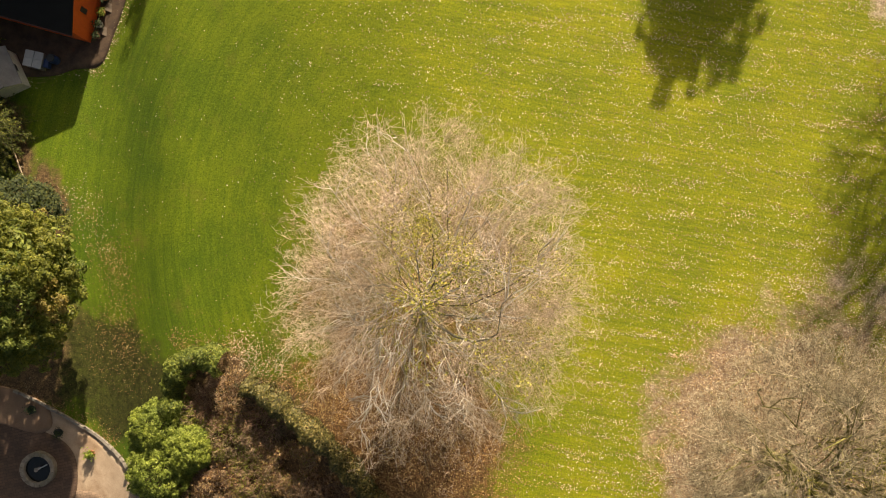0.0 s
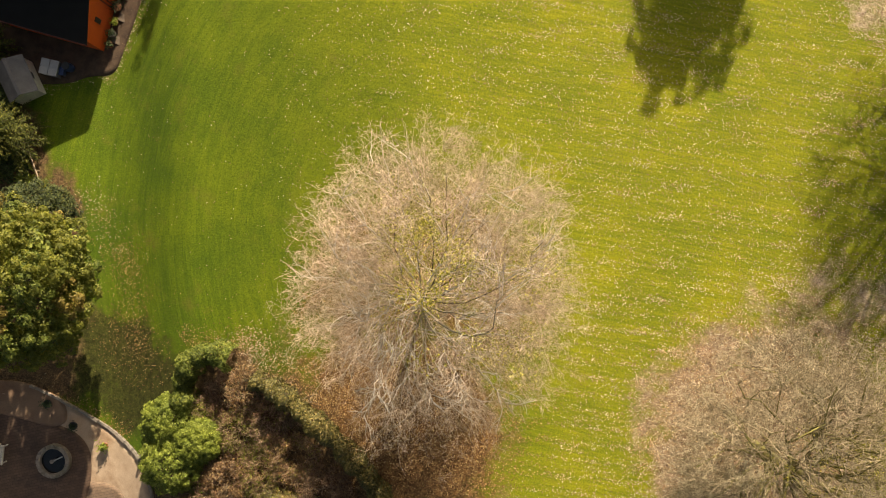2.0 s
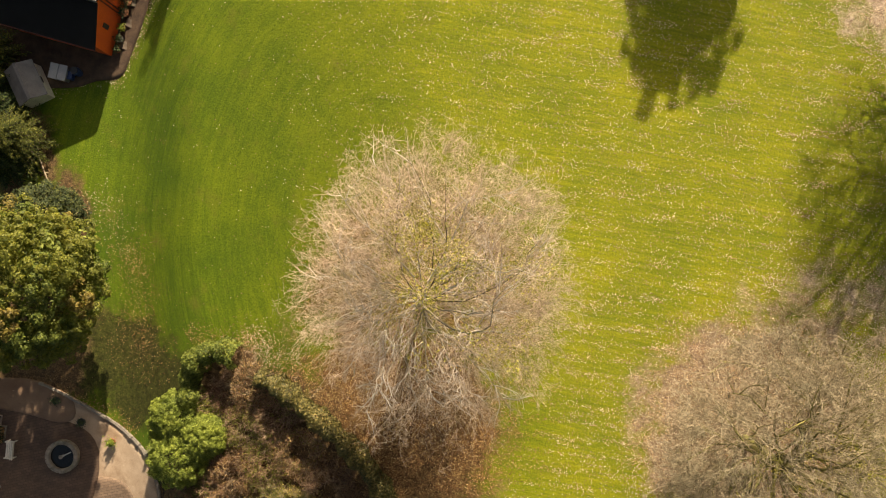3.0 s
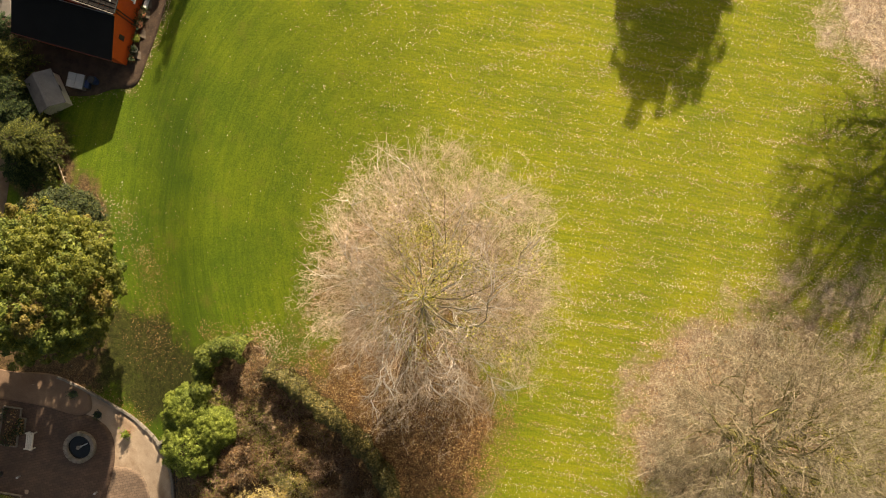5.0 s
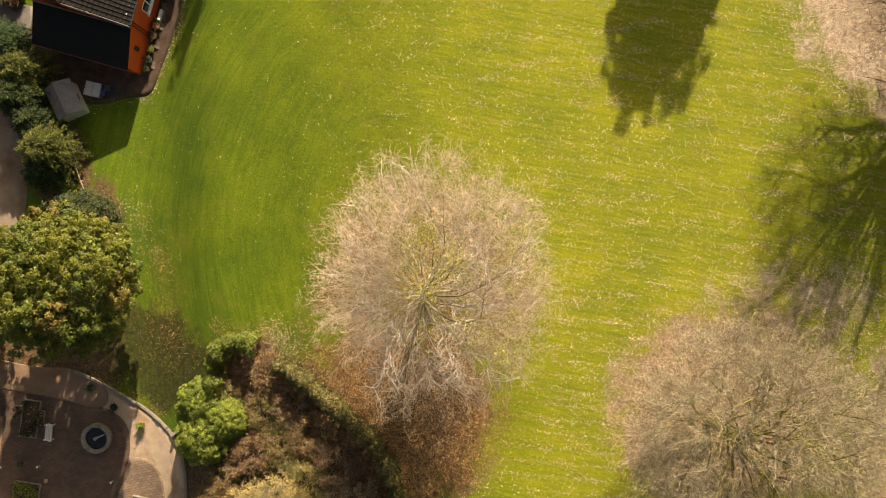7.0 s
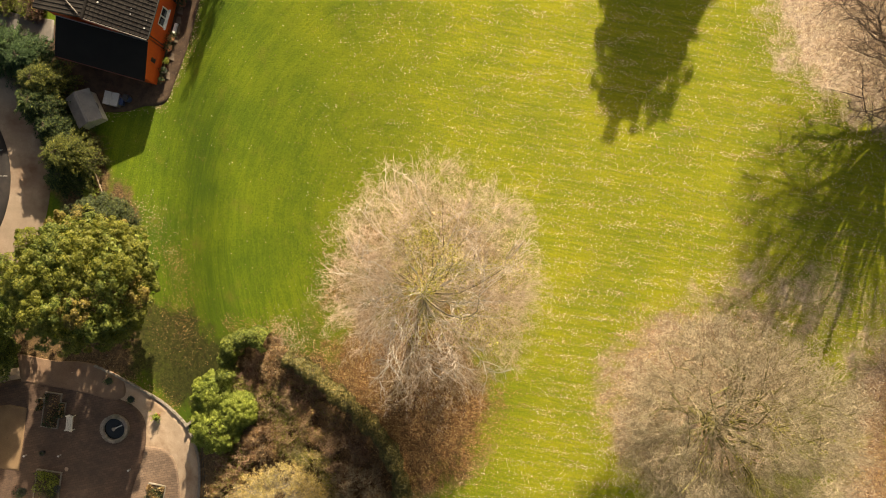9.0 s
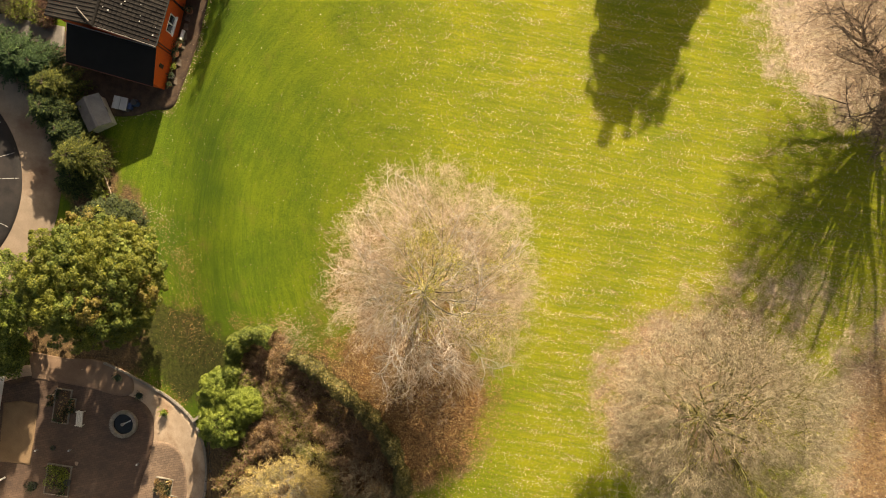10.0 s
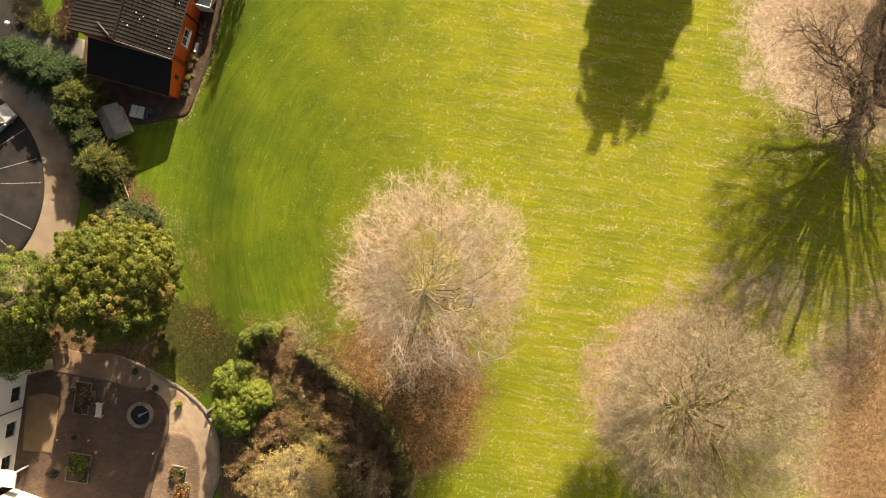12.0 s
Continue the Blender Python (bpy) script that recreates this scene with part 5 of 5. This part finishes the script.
planted_bed(-34.61, -14.1, -8, [(-0.75, -1.6, 0.75, 1.55), (-1.25, -0.1, -0.75, 0.9), (0.75, -0.5, 1.2, 0.8)], LEAF_DARK, 41, "cross-shaped bed of dark shrubs with pale edging", LEAF_BROWN)
planted_bed(-35.02, -20.83, -8, [(-1.1, -1.45, 1.15, 1.35)], LEAF_GREEN, 42, "square bed of green plants with pale edging", LEAF_DARK)
planted_bed(-25.1, -21.3, -10, [(-0.85, -0.7, 0.75, 0.75)], LEAF_BROWN, 43, "square bed of brown stems with pale edging", LEAF_DARK)
planted_bed(-24.75, -22.75, -10, [(-0.75, -0.85, 0.85, 0.7)], LEAF_BROWN, 44, "square bed of orange and brown plants with pale edging", LEAF_RED)


def railing(points, label):
    t = thing("railing", label, "railing", pose(0, 0, 0))
    tops = []
    for x, y in points:
        bm = bmesh.new()
        rod(bm, (x, y, gz(x) - 0.1), (x, y, gz(x) + 1.0), 0.025)
        part("post", bm, IRON, t)
        tops.append((x, y, gz(x) + 1.0))
    for h in (0.0, -0.45):
        bm = bmesh.new()
        for a, b in zip(tops, tops[1:]):
            rod(bm, (a[0], a[1], a[2] + h), (b[0], b[1], b[2] + h), 0.022)
        part("rail", bm, IRON, t)


railing([(-20.22, -15.81), (-20.17, -17.59), (-20, -19.09), (-19.94, -20.6), (-20, -22.12), (-20.1, -23.4)], "thin dark metal railing beside the steps")
gate_post = tagged(part("gate_post", boxed(-0.4, -0.12, -0.2, 0.4, 0.12, 0.55, bevel=0.03), STONE, None), "pale stone block at the end of the kerb", "stone block")
gate_post.matrix_world = on_ground(-21.61, -14.76, 35)


def edge_board():
    t = thing("edge_fence", "pale wooden rail along the edge of the lawn", "fence", pose(0, 0, 0))
    a, b = (-30.71, 7.365), (-29.57, 4.35)
    bm = bmesh.new()
    rod(bm, (*a, gz(a[0]) + 0.5), (*b, gz(b[0]) + 0.5), 0.055)
    part("rail", bm, WOOD, t)
    for f in (0.02, 0.5, 0.98):
        x, y = a[0] + (b[0] - a[0]) * f, a[1] + (b[1] - a[1]) * f
        bm = bmesh.new()
        rod(bm, (x, y, gz(x) - 0.2), (x, y, gz(x) + 0.5), 0.05)
        part("post", bm, WOOD, t)


edge_board()

lamp = thing("globe_lamp", "white globe garden lamp on a short post", "lamp", on_ground(-41.54, 21.96, 0, 0.08))
part("post", cone(bmesh.new(), 0.05, 0.05, 0, 0.75, segs=12), BLACK, lamp)
bm = bmesh.new()
bmesh.ops.create_uvsphere(bm, u_segments=24, v_segments=12, radius=0.24)
bmesh.ops.translate(bm, vec=(0, 0, 0.95), verts=bm.verts)
part("globe", bm, WHITE, lamp, "", True)


# ---- the parked car ----
def car():
    c = thing("car", "white hatchback parked in a marked bay", "car", on_ground(-42.99, 12.43, 40, 0.085))
    xs = [-2.05, -1.95, -1.5, -0.6, 0.4, 1.1, 1.75, 2.02, 2.1]
    bm = bmesh.new()
    rows = []
    for x in xs:
        f = abs(x) / 2.1
        w = 0.89 * (1 - 0.14 * f ** 4)
        hood = 0.92 if x < 1.0 else 0.92 - 0.16 * (x - 1.0)
        z = hood if abs(x) < 2.0 else 0.62
        rows.append([bm.verts.new(p) for p in ((x, -w, 0.28), (x, -w * 1.02, 0.6), (x, -w * 0.95, z), (x, 0, z + 0.04), (x, w * 0.95, z), (x, w * 1.02, 0.6), (x, w, 0.28))])
    for a, b in zip(rows, rows[1:]):
        for i in range(6):
            bm.faces.new((a[i], a[i + 1], b[i + 1], b[i]))
    bm.faces.new(rows[0]), bm.faces.new(rows[-1][::-1])
    bmesh.ops.bevel(bm, geom=list(bm.edges), offset=0.02, segments=1, affect="EDGES")
    part("body", bm, CAR_WHITE, c, "", True)
    bm = bmesh.new()
    lo = [bm.verts.new(p) for p in ((-1.95, -0.78, 0.93), (1.05, -0.78, 0.93), (1.05, 0.78, 0.93), (-1.95, 0.78, 0.93))]
    hi = [bm.verts.new(p) for p in ((-1.55, -0.6, 1.42), (0.25, -0.6, 1.42), (0.25, 0.6, 1.42), (-1.55, 0.6, 1.42))]
    for i in range(4):
        bm.faces.new((lo[i], lo[(i + 1) % 4], hi[(i + 1) % 4], hi[i]))
    part("glass", bm, GLASS, c, "dark tinted windows")
    part("roof", boxed(-1.6, -0.62, 1.40, 0.28, 0.62, 1.47, bevel=0.03), CAR_WHITE, c)
    for s in (-1, 1):
        bm = bmesh.new()
        rod(bm, (0.27, s * 0.6, 1.42), (1.04, s * 0.77, 0.94), 0.04)
        part("pillar", bm, CAR_WHITE, c)
        part("headlight", boxed(1.8, min(s * 0.5, s * 0.8), 0.6, 2.04, max(s * 0.5, s * 0.8), 0.76, bevel=0.03), STEEL, c)
        part("mirror", boxed(0.75, min(s * 0.9, s * 1.08), 0.9, 0.92, max(s * 0.9, s * 1.08), 1.03, bevel=0.02), CAR_WHITE, c)
        for x in (-1.3, 1.3):
            m = pose(x, s * 0.8, 0.31, 90)
            bm = cone(bmesh.new(), 0.31, 0.31, -0.1, 0.1, segs=24)
            bmesh.ops.transform(bm, matrix=m, verts=bm.verts)
            w = part("wheel", bm, BLACK, c)
            bm = cone(bmesh.new(), 0.2, 0.2, -0.105, 0.105, segs=20)
            bmesh.ops.transform(bm, matrix=m, verts=bm.verts)
            part("rim", bm, STEEL, w)


car()

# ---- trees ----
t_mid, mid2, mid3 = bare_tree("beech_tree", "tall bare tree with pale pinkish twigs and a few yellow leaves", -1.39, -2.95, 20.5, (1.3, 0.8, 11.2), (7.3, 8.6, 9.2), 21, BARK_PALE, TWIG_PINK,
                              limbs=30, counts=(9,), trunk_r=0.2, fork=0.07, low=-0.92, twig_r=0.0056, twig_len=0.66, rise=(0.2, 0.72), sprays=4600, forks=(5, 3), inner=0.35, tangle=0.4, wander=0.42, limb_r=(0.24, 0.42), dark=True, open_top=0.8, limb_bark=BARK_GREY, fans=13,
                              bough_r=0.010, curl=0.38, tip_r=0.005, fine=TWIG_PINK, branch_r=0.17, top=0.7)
rng = np.random.default_rng(5)
ends = mid3[:, 3]
pick = []
for cx, cy, cr, n in ((0.2, 4.0, 1.3, 22), (1.5, 1.7, 1.4, 24), (4.6, 2.0, 1.2, 14), (3.9, -0.7, 1.2, 12), (1.0, 3.0, 2.2, 14), (-0.5, -1.5, 2.0, 10)):
    around = ends[(np.hypot(ends[:, 0] - cx, ends[:, 1] - cy) < cr) & (ends[:, 2] > 8.0)]
    pick.append(around[rng.integers(0, len(around), n)])
pick = np.concatenate(pick)
at = np.repeat(pick, 90, 0) + rng.normal(size=(len(pick) * 90, 3)) * 0.42
leaf_part("leaves", *leaf_arrays(rng, at, rng.normal(size=at.shape) + np.array([0, 0, 0.8]), 0.10), LEAF_YELLOW, t_mid, "last yellow leaves", "stuff")

t_right, right2, _ = bare_tree("bare_tree", "broad bare tree with a dense tan dome of twigs", 19.4, -12.3, 16.0, (0.3, 0.5, 8.4), (8.6, 8.2, 7.4), 33, BARK_MOSS, TWIG_TAN,
                               limbs=34, counts=(6,), trunk_r=0.45, fork=0.12, twig_r=0.0088, twig_len=0.6, low=-0.3, rise=(0.25, 0.5), sprays=3900, inner=0.5, forks=(6, 2), tangle=0.4, wander=0.45, limb_r=(0.14, 0.24), bough_r=0.018,
                               curl=0.35, tufting=9, fine=TWIG_TAN)
near = right2[:, 1:].reshape(-1, 3)
near = near[np.hypot(near[:, 0] - 0.6, near[:, 1] + 0.6) < 3.8]
at = near[rng.integers(0, len(near), 3600)] + rng.normal(size=(3600, 3)) * 0.14
leaf_part("moss", *leaf_arrays(rng, at, rng.normal(size=at.shape) + np.array([0, 0, 0.8]), 0.10), LEAF_YELLOW, t_right, "yellow-green moss on the inner limbs", "stuff")

bare_tree("oak_tree", "huge bare tree with a dark trunk and spreading limbs", 35.5, 12.3, 17.0, (-0.6, 3.4, 9.4), (10.8, 10.4, 7.4), 52, BARK_DARK, TWIG_BROWN,
          limbs=22, counts=(8,), lean=1.0, trunk_r=0.66, limb_r=(0.26, 0.46), fork=0.08, twig_r=0.008, twig_len=0.8, low=-0.85, arch=0.55, rise=(0.10, 0.3), sprays=2500, inner=0.45, forks=(4, 2), tangle=0.5, wander=0.5, boughs=9, bough_r=0.026,
          branch_r=0.11)

boughed_tree("evergreen_tree", "dense round evergreen tree with olive leaves", -27.9, -2.4, (0, 0, 7.7), (5.3, 5.3, 6.2), 61, ((LEAF_OLIVE, 58), (LEAF_MID, 16), (LEAF_BRONZE, 6)), 14, 110, 0.19)
leafy_tree("evergreen_tree", "dark green evergreen tree beside the white building", -38.6, -3.9, (0, 0, 5.8), (4.2, 3.9, 4.2), 62, LEAF_MID, 190, 170, 0.17, 0.6, extra=(LEAF_GREEN, 40, 60), rough=0.08)
leafy_tree("evergreen_tree", "green feathery tree overhanging the terrace", -39.78, -8.597, (0, 0, 2.8), (2.8, 2.4, 2.4), 63, LEAF_MID, 90, 140, 0.2, 0.7, extra=(LEAF_GREEN, 40, 90))
leafy_tree("evergreen_tree", "dark evergreen standing behind the round tree", -28.59, 2.486, (0, 0, 3.4), (2.3, 2.0, 2.8), 64, LEAF_CONIFER, 70, 150, 0.18, 0.7)
leafy_tree("conifer", "tall dense conifer throwing a long shadow on the lawn", 21.8, 39.6, (0, 0, 8.3), (4.0, 4.0, 7.4), 65, LEAF_DARK, 440, 80, 0.30, 0.70, low=-0.9, rough=0.13, extra=(LEAF_DARK, 360, 18))
# added out of view, only to cast the shadow strip beside the house
leafy_tree("conifer", "small unseen conifer added to shade the lawn beside the house", -17.92, 28.24, (0, 0, 2.4), (1.2, 1.2, 2.4), 66, LEAF_DARK, 45, 60, 0.2, 0.5, low=-0.9)
for k, (x, y, r, h, leaf) in enumerate(((-40.6, 18.6, 2.3, 3.6, LEAF_BLUISH), (-38.9, 17.8, 2.4, 4.0, LEAF_BLUISH), (-37.2, 17.2, 2.5, 4.4, LEAF_BLUISH), (-35.4, 16.4, 2.5, 4.6, LEAF_BLUISH), (-34.0, 14.5, 2.6, 5.0, LEAF_SPRAY),
                                       (-34.3, 12.6, 2.5, 4.8, LEAF_HEDGE), (-33.3, 10.6, 2.0, 4.0, LEAF_HEDGE), (-32.0, 8.3, 2.7, 4.8, LEAF_SPRAY), (-32.6, 6.6, 2.0, 3.2, LEAF_HEDGE))):
    feathery_bush(x, y, r, h, 70 + k, leaf, "bushy bluish green conifer with feathery drooping sprays" if leaf is LEAF_BLUISH else "bushy yellowish green conifer with feathery drooping sprays")
for k, (x, y, r, h) in enumerate(((-18.62, -11.64, 1.65, 2.9), (-18.35, -14.44, 1.95, 3.0), (-16.4, -12.9, 1.35, 2.5), (-19.55, -13.1, 1.0, 2.0))):
    leafy_tree("evergreen_bush", "rounded bright green leafy bush beside the terrace", x, y, (0, 0, h * 0.5), (r, r, h * 0.5), 80 + k, LEAF_GREEN, 150, 90, 0.13, 0.30, low=-0.6, category="bush", trunk_r=0.08, rough=0.06)

leafy_tree("evergreen_bush", "olive green bush beside the huge bare tree", 38.6, 21.0, (0, 0, 1.6), (1.9, 2.2, 1.7), 85, LEAF_OLIVE, 90, 140, 0.15, 0.5, low=-0.6, category="bush", trunk_r=0.08)

# ---- the wild corner ----
hedge_run("hedge", "shaggy green hedge curving round the end of the wild bed", [(-17.61, -10.31), (-17.61, -8.605), (-16.6, -7.3), (-15.2, -6.9), (-14.0, -7.3)], 1.4, 2.3, 90, LEAF_MID, 1500, 0.17)
hedge_run("hedge", "ragged olive brown hedge along the edge of the wild bed", [(-12.5, -8.6), (-10.9, -9.2), (-9.0, -10.6), (-6.4, -12.6), (-4.2, -15.0), (-3.0, -18.2), (-3.4, -22)], 1.1, 2.1, 91, LEAF_SCRUB, 1500, 0.16)
K = 0
for x, y, rx, ry, h, twig, leaf, n, lv in ((-14.6, -10.0, 1.6, 1.5, 0.8, TWIG_RED, LEAF_MAROON, 60, 900), (-13.0, -9.4, 1.4, 1.2, 1.2, TWIG_RED, LEAF_DARK, 50, 900), (-13.6, -12.2, 1.8, 1.6, 0.9, TWIG_RED, LEAF_MAROON, 60, 900),
                                        (-11.2, -11.3, 1.7, 1.6, 1.1, TWIG_RED, LEAF_OLIVE, 60, 900), (-9.6, -13.6, 1.9, 1.8, 0.9, TWIG_RED, LEAF_OLIVE, 60, 900), (-12.0, -14.8, 1.9, 1.8, 0.7, TWIG_RED, LEAF_MAROON, 70, 2200),
                                        (-7.6, -15.8, 1.9, 1.9, 1.1, TWIG_RED, LEAF_BROWN, 60, 800), (-14.6, -15.6, 1.7, 1.7, 1.0, TWIG_RED, LEAF_MAROON, 70, 2000), (-10.2, -17.4, 2.0, 1.9, 0.9, TWIG_TAN, LEAF_GOLD, 60, 2600),
                                        (-6.2, -18.8, 2.0, 1.9, 1.6, TWIG_TAN, LEAF_BROWN, 80, 200), (-4.2, -20.4, 1.9, 1.9, 2.2, TWIG_TAN, LEAF_BROWN, 80, 150), (-8.6, -20.8, 2.0, 1.9, 1.4, TWIG_RED, LEAF_DARK, 60, 900),
                                        (-17.0, -17.0, 1.5, 1.6, 1.1, TWIG_RED, LEAF_GREEN, 40, 1400), (-17.61, -20.01, 1.6, 1.8, 1.2, TWIG_RED, LEAF_GREEN, 40, 1400), (-16.2, -11.3, 1.1, 1.0, 0.8, TWIG_RED, LEAF_DARK, 40, 500)):
    shrub("shrub", "tangled bare undergrowth with brown leaves in the wild bed" if leaf in (LEAF_BROWN,) else "scrubby green and brown undergrowth in the wild bed", x, y, (0, 0, h * 0.5), (rx, ry, h * 0.6), 100 + K, twig, leaf, n, lv, mixed=(LEAF_MAROON, LEAF_RUST, LEAF_OLIVE)[K % 3])
    K += 1
t_gold, g2, g3 = bare_tree("birch_tree", "small pale tree with the last gold leaves", -12.4, -19.7, 5.5, (0, 0, 3.2), (3.9, 3.4, 2.6), 55, BARK_GREY, TWIG_TAN, limbs=12, counts=(6,), trunk_r=0.13, fork=0.1, twig_r=0.008, twig_len=0.4, sprays=900)
pick = g3[rng.integers(0, len(g3), 20000)]
at = pick[:, -1] + rng.normal(size=(len(pick), 3)) * 0.15
leaf_part("leaves", *leaf_arrays(rng, at, rng.normal(size=at.shape) + np.array([0, 0, 0.8]), 0.11), LEAF_GOLD, t_gold, "pale gold leaves")

# spiky plant and garden shrubs
def spiky(x, y, seed, n=40, length=1.1):
    rng = np.random.default_rng(seed)
    t = thing("spiky_plant", "spiky strap-leaved plant at the edge of a lawn", "plant", on_ground(x, y))
    a, up = rng.uniform(0, 2 * np.pi, n), rng.uniform(0.3, 1.2, n)
    d = np.column_stack([np.cos(a), np.sin(a), up])
    d = unit(d) * (length * rng.uniform(0.6, 1.1, n))[:, None]
    s = np.column_stack([-np.sin(a), np.cos(a), np.zeros(n)]) * 0.05
    z = np.zeros((n, 3))
    mid = d * 0.55 + np.array([0, 0, 0.12])
    v = np.stack([z - s * 0.5, mid - s, d, mid + s], 1).reshape(-1, 3)
    leaf_part("blades", v, np.arange(4 * n).reshape(-1, 4), LEAF_GREEN, t)


spiky(-38.95, 22.37, 4, 70, 0.9), spiky(-38.22, 21.96, 5, 70, 0.8), spiky(-36.88, 21.65, 6, 50, 0.7), spiky(-30.97, 6.111, 1), spiky(-31.39, 5.179, 2, 30, 0.9), spiky(-30.66, 5.283, 3, 24, 0.8)
for k, (x, y, r, leaf) in enumerate(((-39.67, 23.1, 0.9, LEAF_HEDGE), (-39.98, 25.07, 1.3, LEAF_HEDGE), (-38.74, 22.17, 0.6, LEAF_GREEN), (-36.46, 21.65, 0.6, LEAF_GREEN), (-35.84, 22.79, 0.7, LEAF_MAROON), (-35.43, 24.45, 0.7, LEAF_MAROON), (-35.94, 21.44, 0.5, LEAF_MAROON))):
    shrub("garden_shrub", "low garden shrub beside the house path", x, y, (0, 0, 0.4), (r, r, 0.6), 140 + k, TWIG_DARK, leaf, 40, 1500, 0.14)


# ---- fallen leaves ----
def fallen_leaves():
    rng = np.random.default_rng(77)
    n = 1700000
    x, y = rng.uniform(-30, 44, n), rng.uniform(-24, 28, n)
    lit = litter_zone(x, y)
    clump = np.zeros(n)
    along, across = x - 0.2 * y, y + 0.2 * x
    for _ in range(18):
        a, b = 2 * np.pi / rng.uniform(2.5, 9.0), 2 * np.pi / rng.uniform(0.7, 3.0)
        clump += 0.25 * np.sin(along * a * rng.choice([-1, 1]) + across * b + rng.uniform(0, 6.28))
    swath = 0.5 + 0.5 * np.sin((y + 0.1 * x) * 2 * np.pi / 1.05)
    base = np.clip((x + 13) / 22, 0.025, 1) * (0.042 + 0.14 * np.clip(clump - 0.25, 0, 1.2) ** 1.5 + 0.075 * swath ** 5)
    base = base + 0.13 * swath ** 6 * bump_zone(x, y, 8.5, -8.5, 6.5, 8.0, 0, 0.4)
    for (ax, ay), (bx, by), amount, wide in (((-20.11, 24.76), (-21.61, 18.75), 0.2, 0.45), ((-21.61, 18.75), (-23.35, 15.02), 0.2, 0.45), ((-23.35, 15.02), (-24.82, 12.83), 0.25, 0.4), ((-24.82, 12.83), (-30.04, 12.22), 0.08, 0.4),
                                             ((-26.41, 3.625), (-23.23, -1.028), 0.10, 1.2), ((-23.23, -1.028), (-22.31, -7.162), 0.10, 1.3), ((-29.69, -10.47), (-23.69, -13.73), 0.25, 0.8), ((-17.61, -6.003), (-13.0, -6.6), 0.2, 0.7), ((-13, -6.6), (-7.5, -10.0), 0.35, 1.2)):
        f = np.clip(((x - ax) * (bx - ax) + (y - ay) * (by - ay)) / ((bx - ax) ** 2 + (by - ay) ** 2), 0, 1)
        base = base + amount * np.exp(-(np.hypot(x - ax - f * (bx - ax), y - ay - f * (by - ay)) / wide) ** 2)
    keep = rng.uniform(size=n) < base + 0.8 * np.clip(lit - 0.15, 0, 1) * (0.55 + 0.45 * np.clip(clump + 0.5, 0, 1))
    keep &= ~((soil_zone(x, y) > 0.6) & (rng.uniform(size=n) < 0.4))
    x, y = x[keep], y[keep]
    at = np.column_stack([x, y, ground_z(x) + 0.012 + np.abs(rng.normal(size=len(x))) * 0.008])
    warm = (rust_zone(x, y) > rng.uniform(0.2, 0.9, len(x)))
    v, q = leaf_arrays(rng, at[warm], np.array([0, 0.25, 1.3]) + rng.normal(size=at[warm].shape) * 0.5, 0.085, 0.66, 0.14)
    tagged(leaf_part("fallen_leaves", v, q, LEAF_RUST, None), "rusty orange and brown fallen leaves under the tall tree", "leaves", "", "stuff")
    at = at[~warm]
    v, q = leaf_arrays(rng, at, np.array([0, 0.3, 1.2]) + rng.normal(size=at.shape) * 0.32, 0.084, 0.66, 0.07)
    tagged(leaf_part("fallen_leaves", v, q, LEAF_FALLEN, None), "dry tan and brown fallen leaves strewn over the grass", "leaves", "", "stuff")


fallen_leaves()
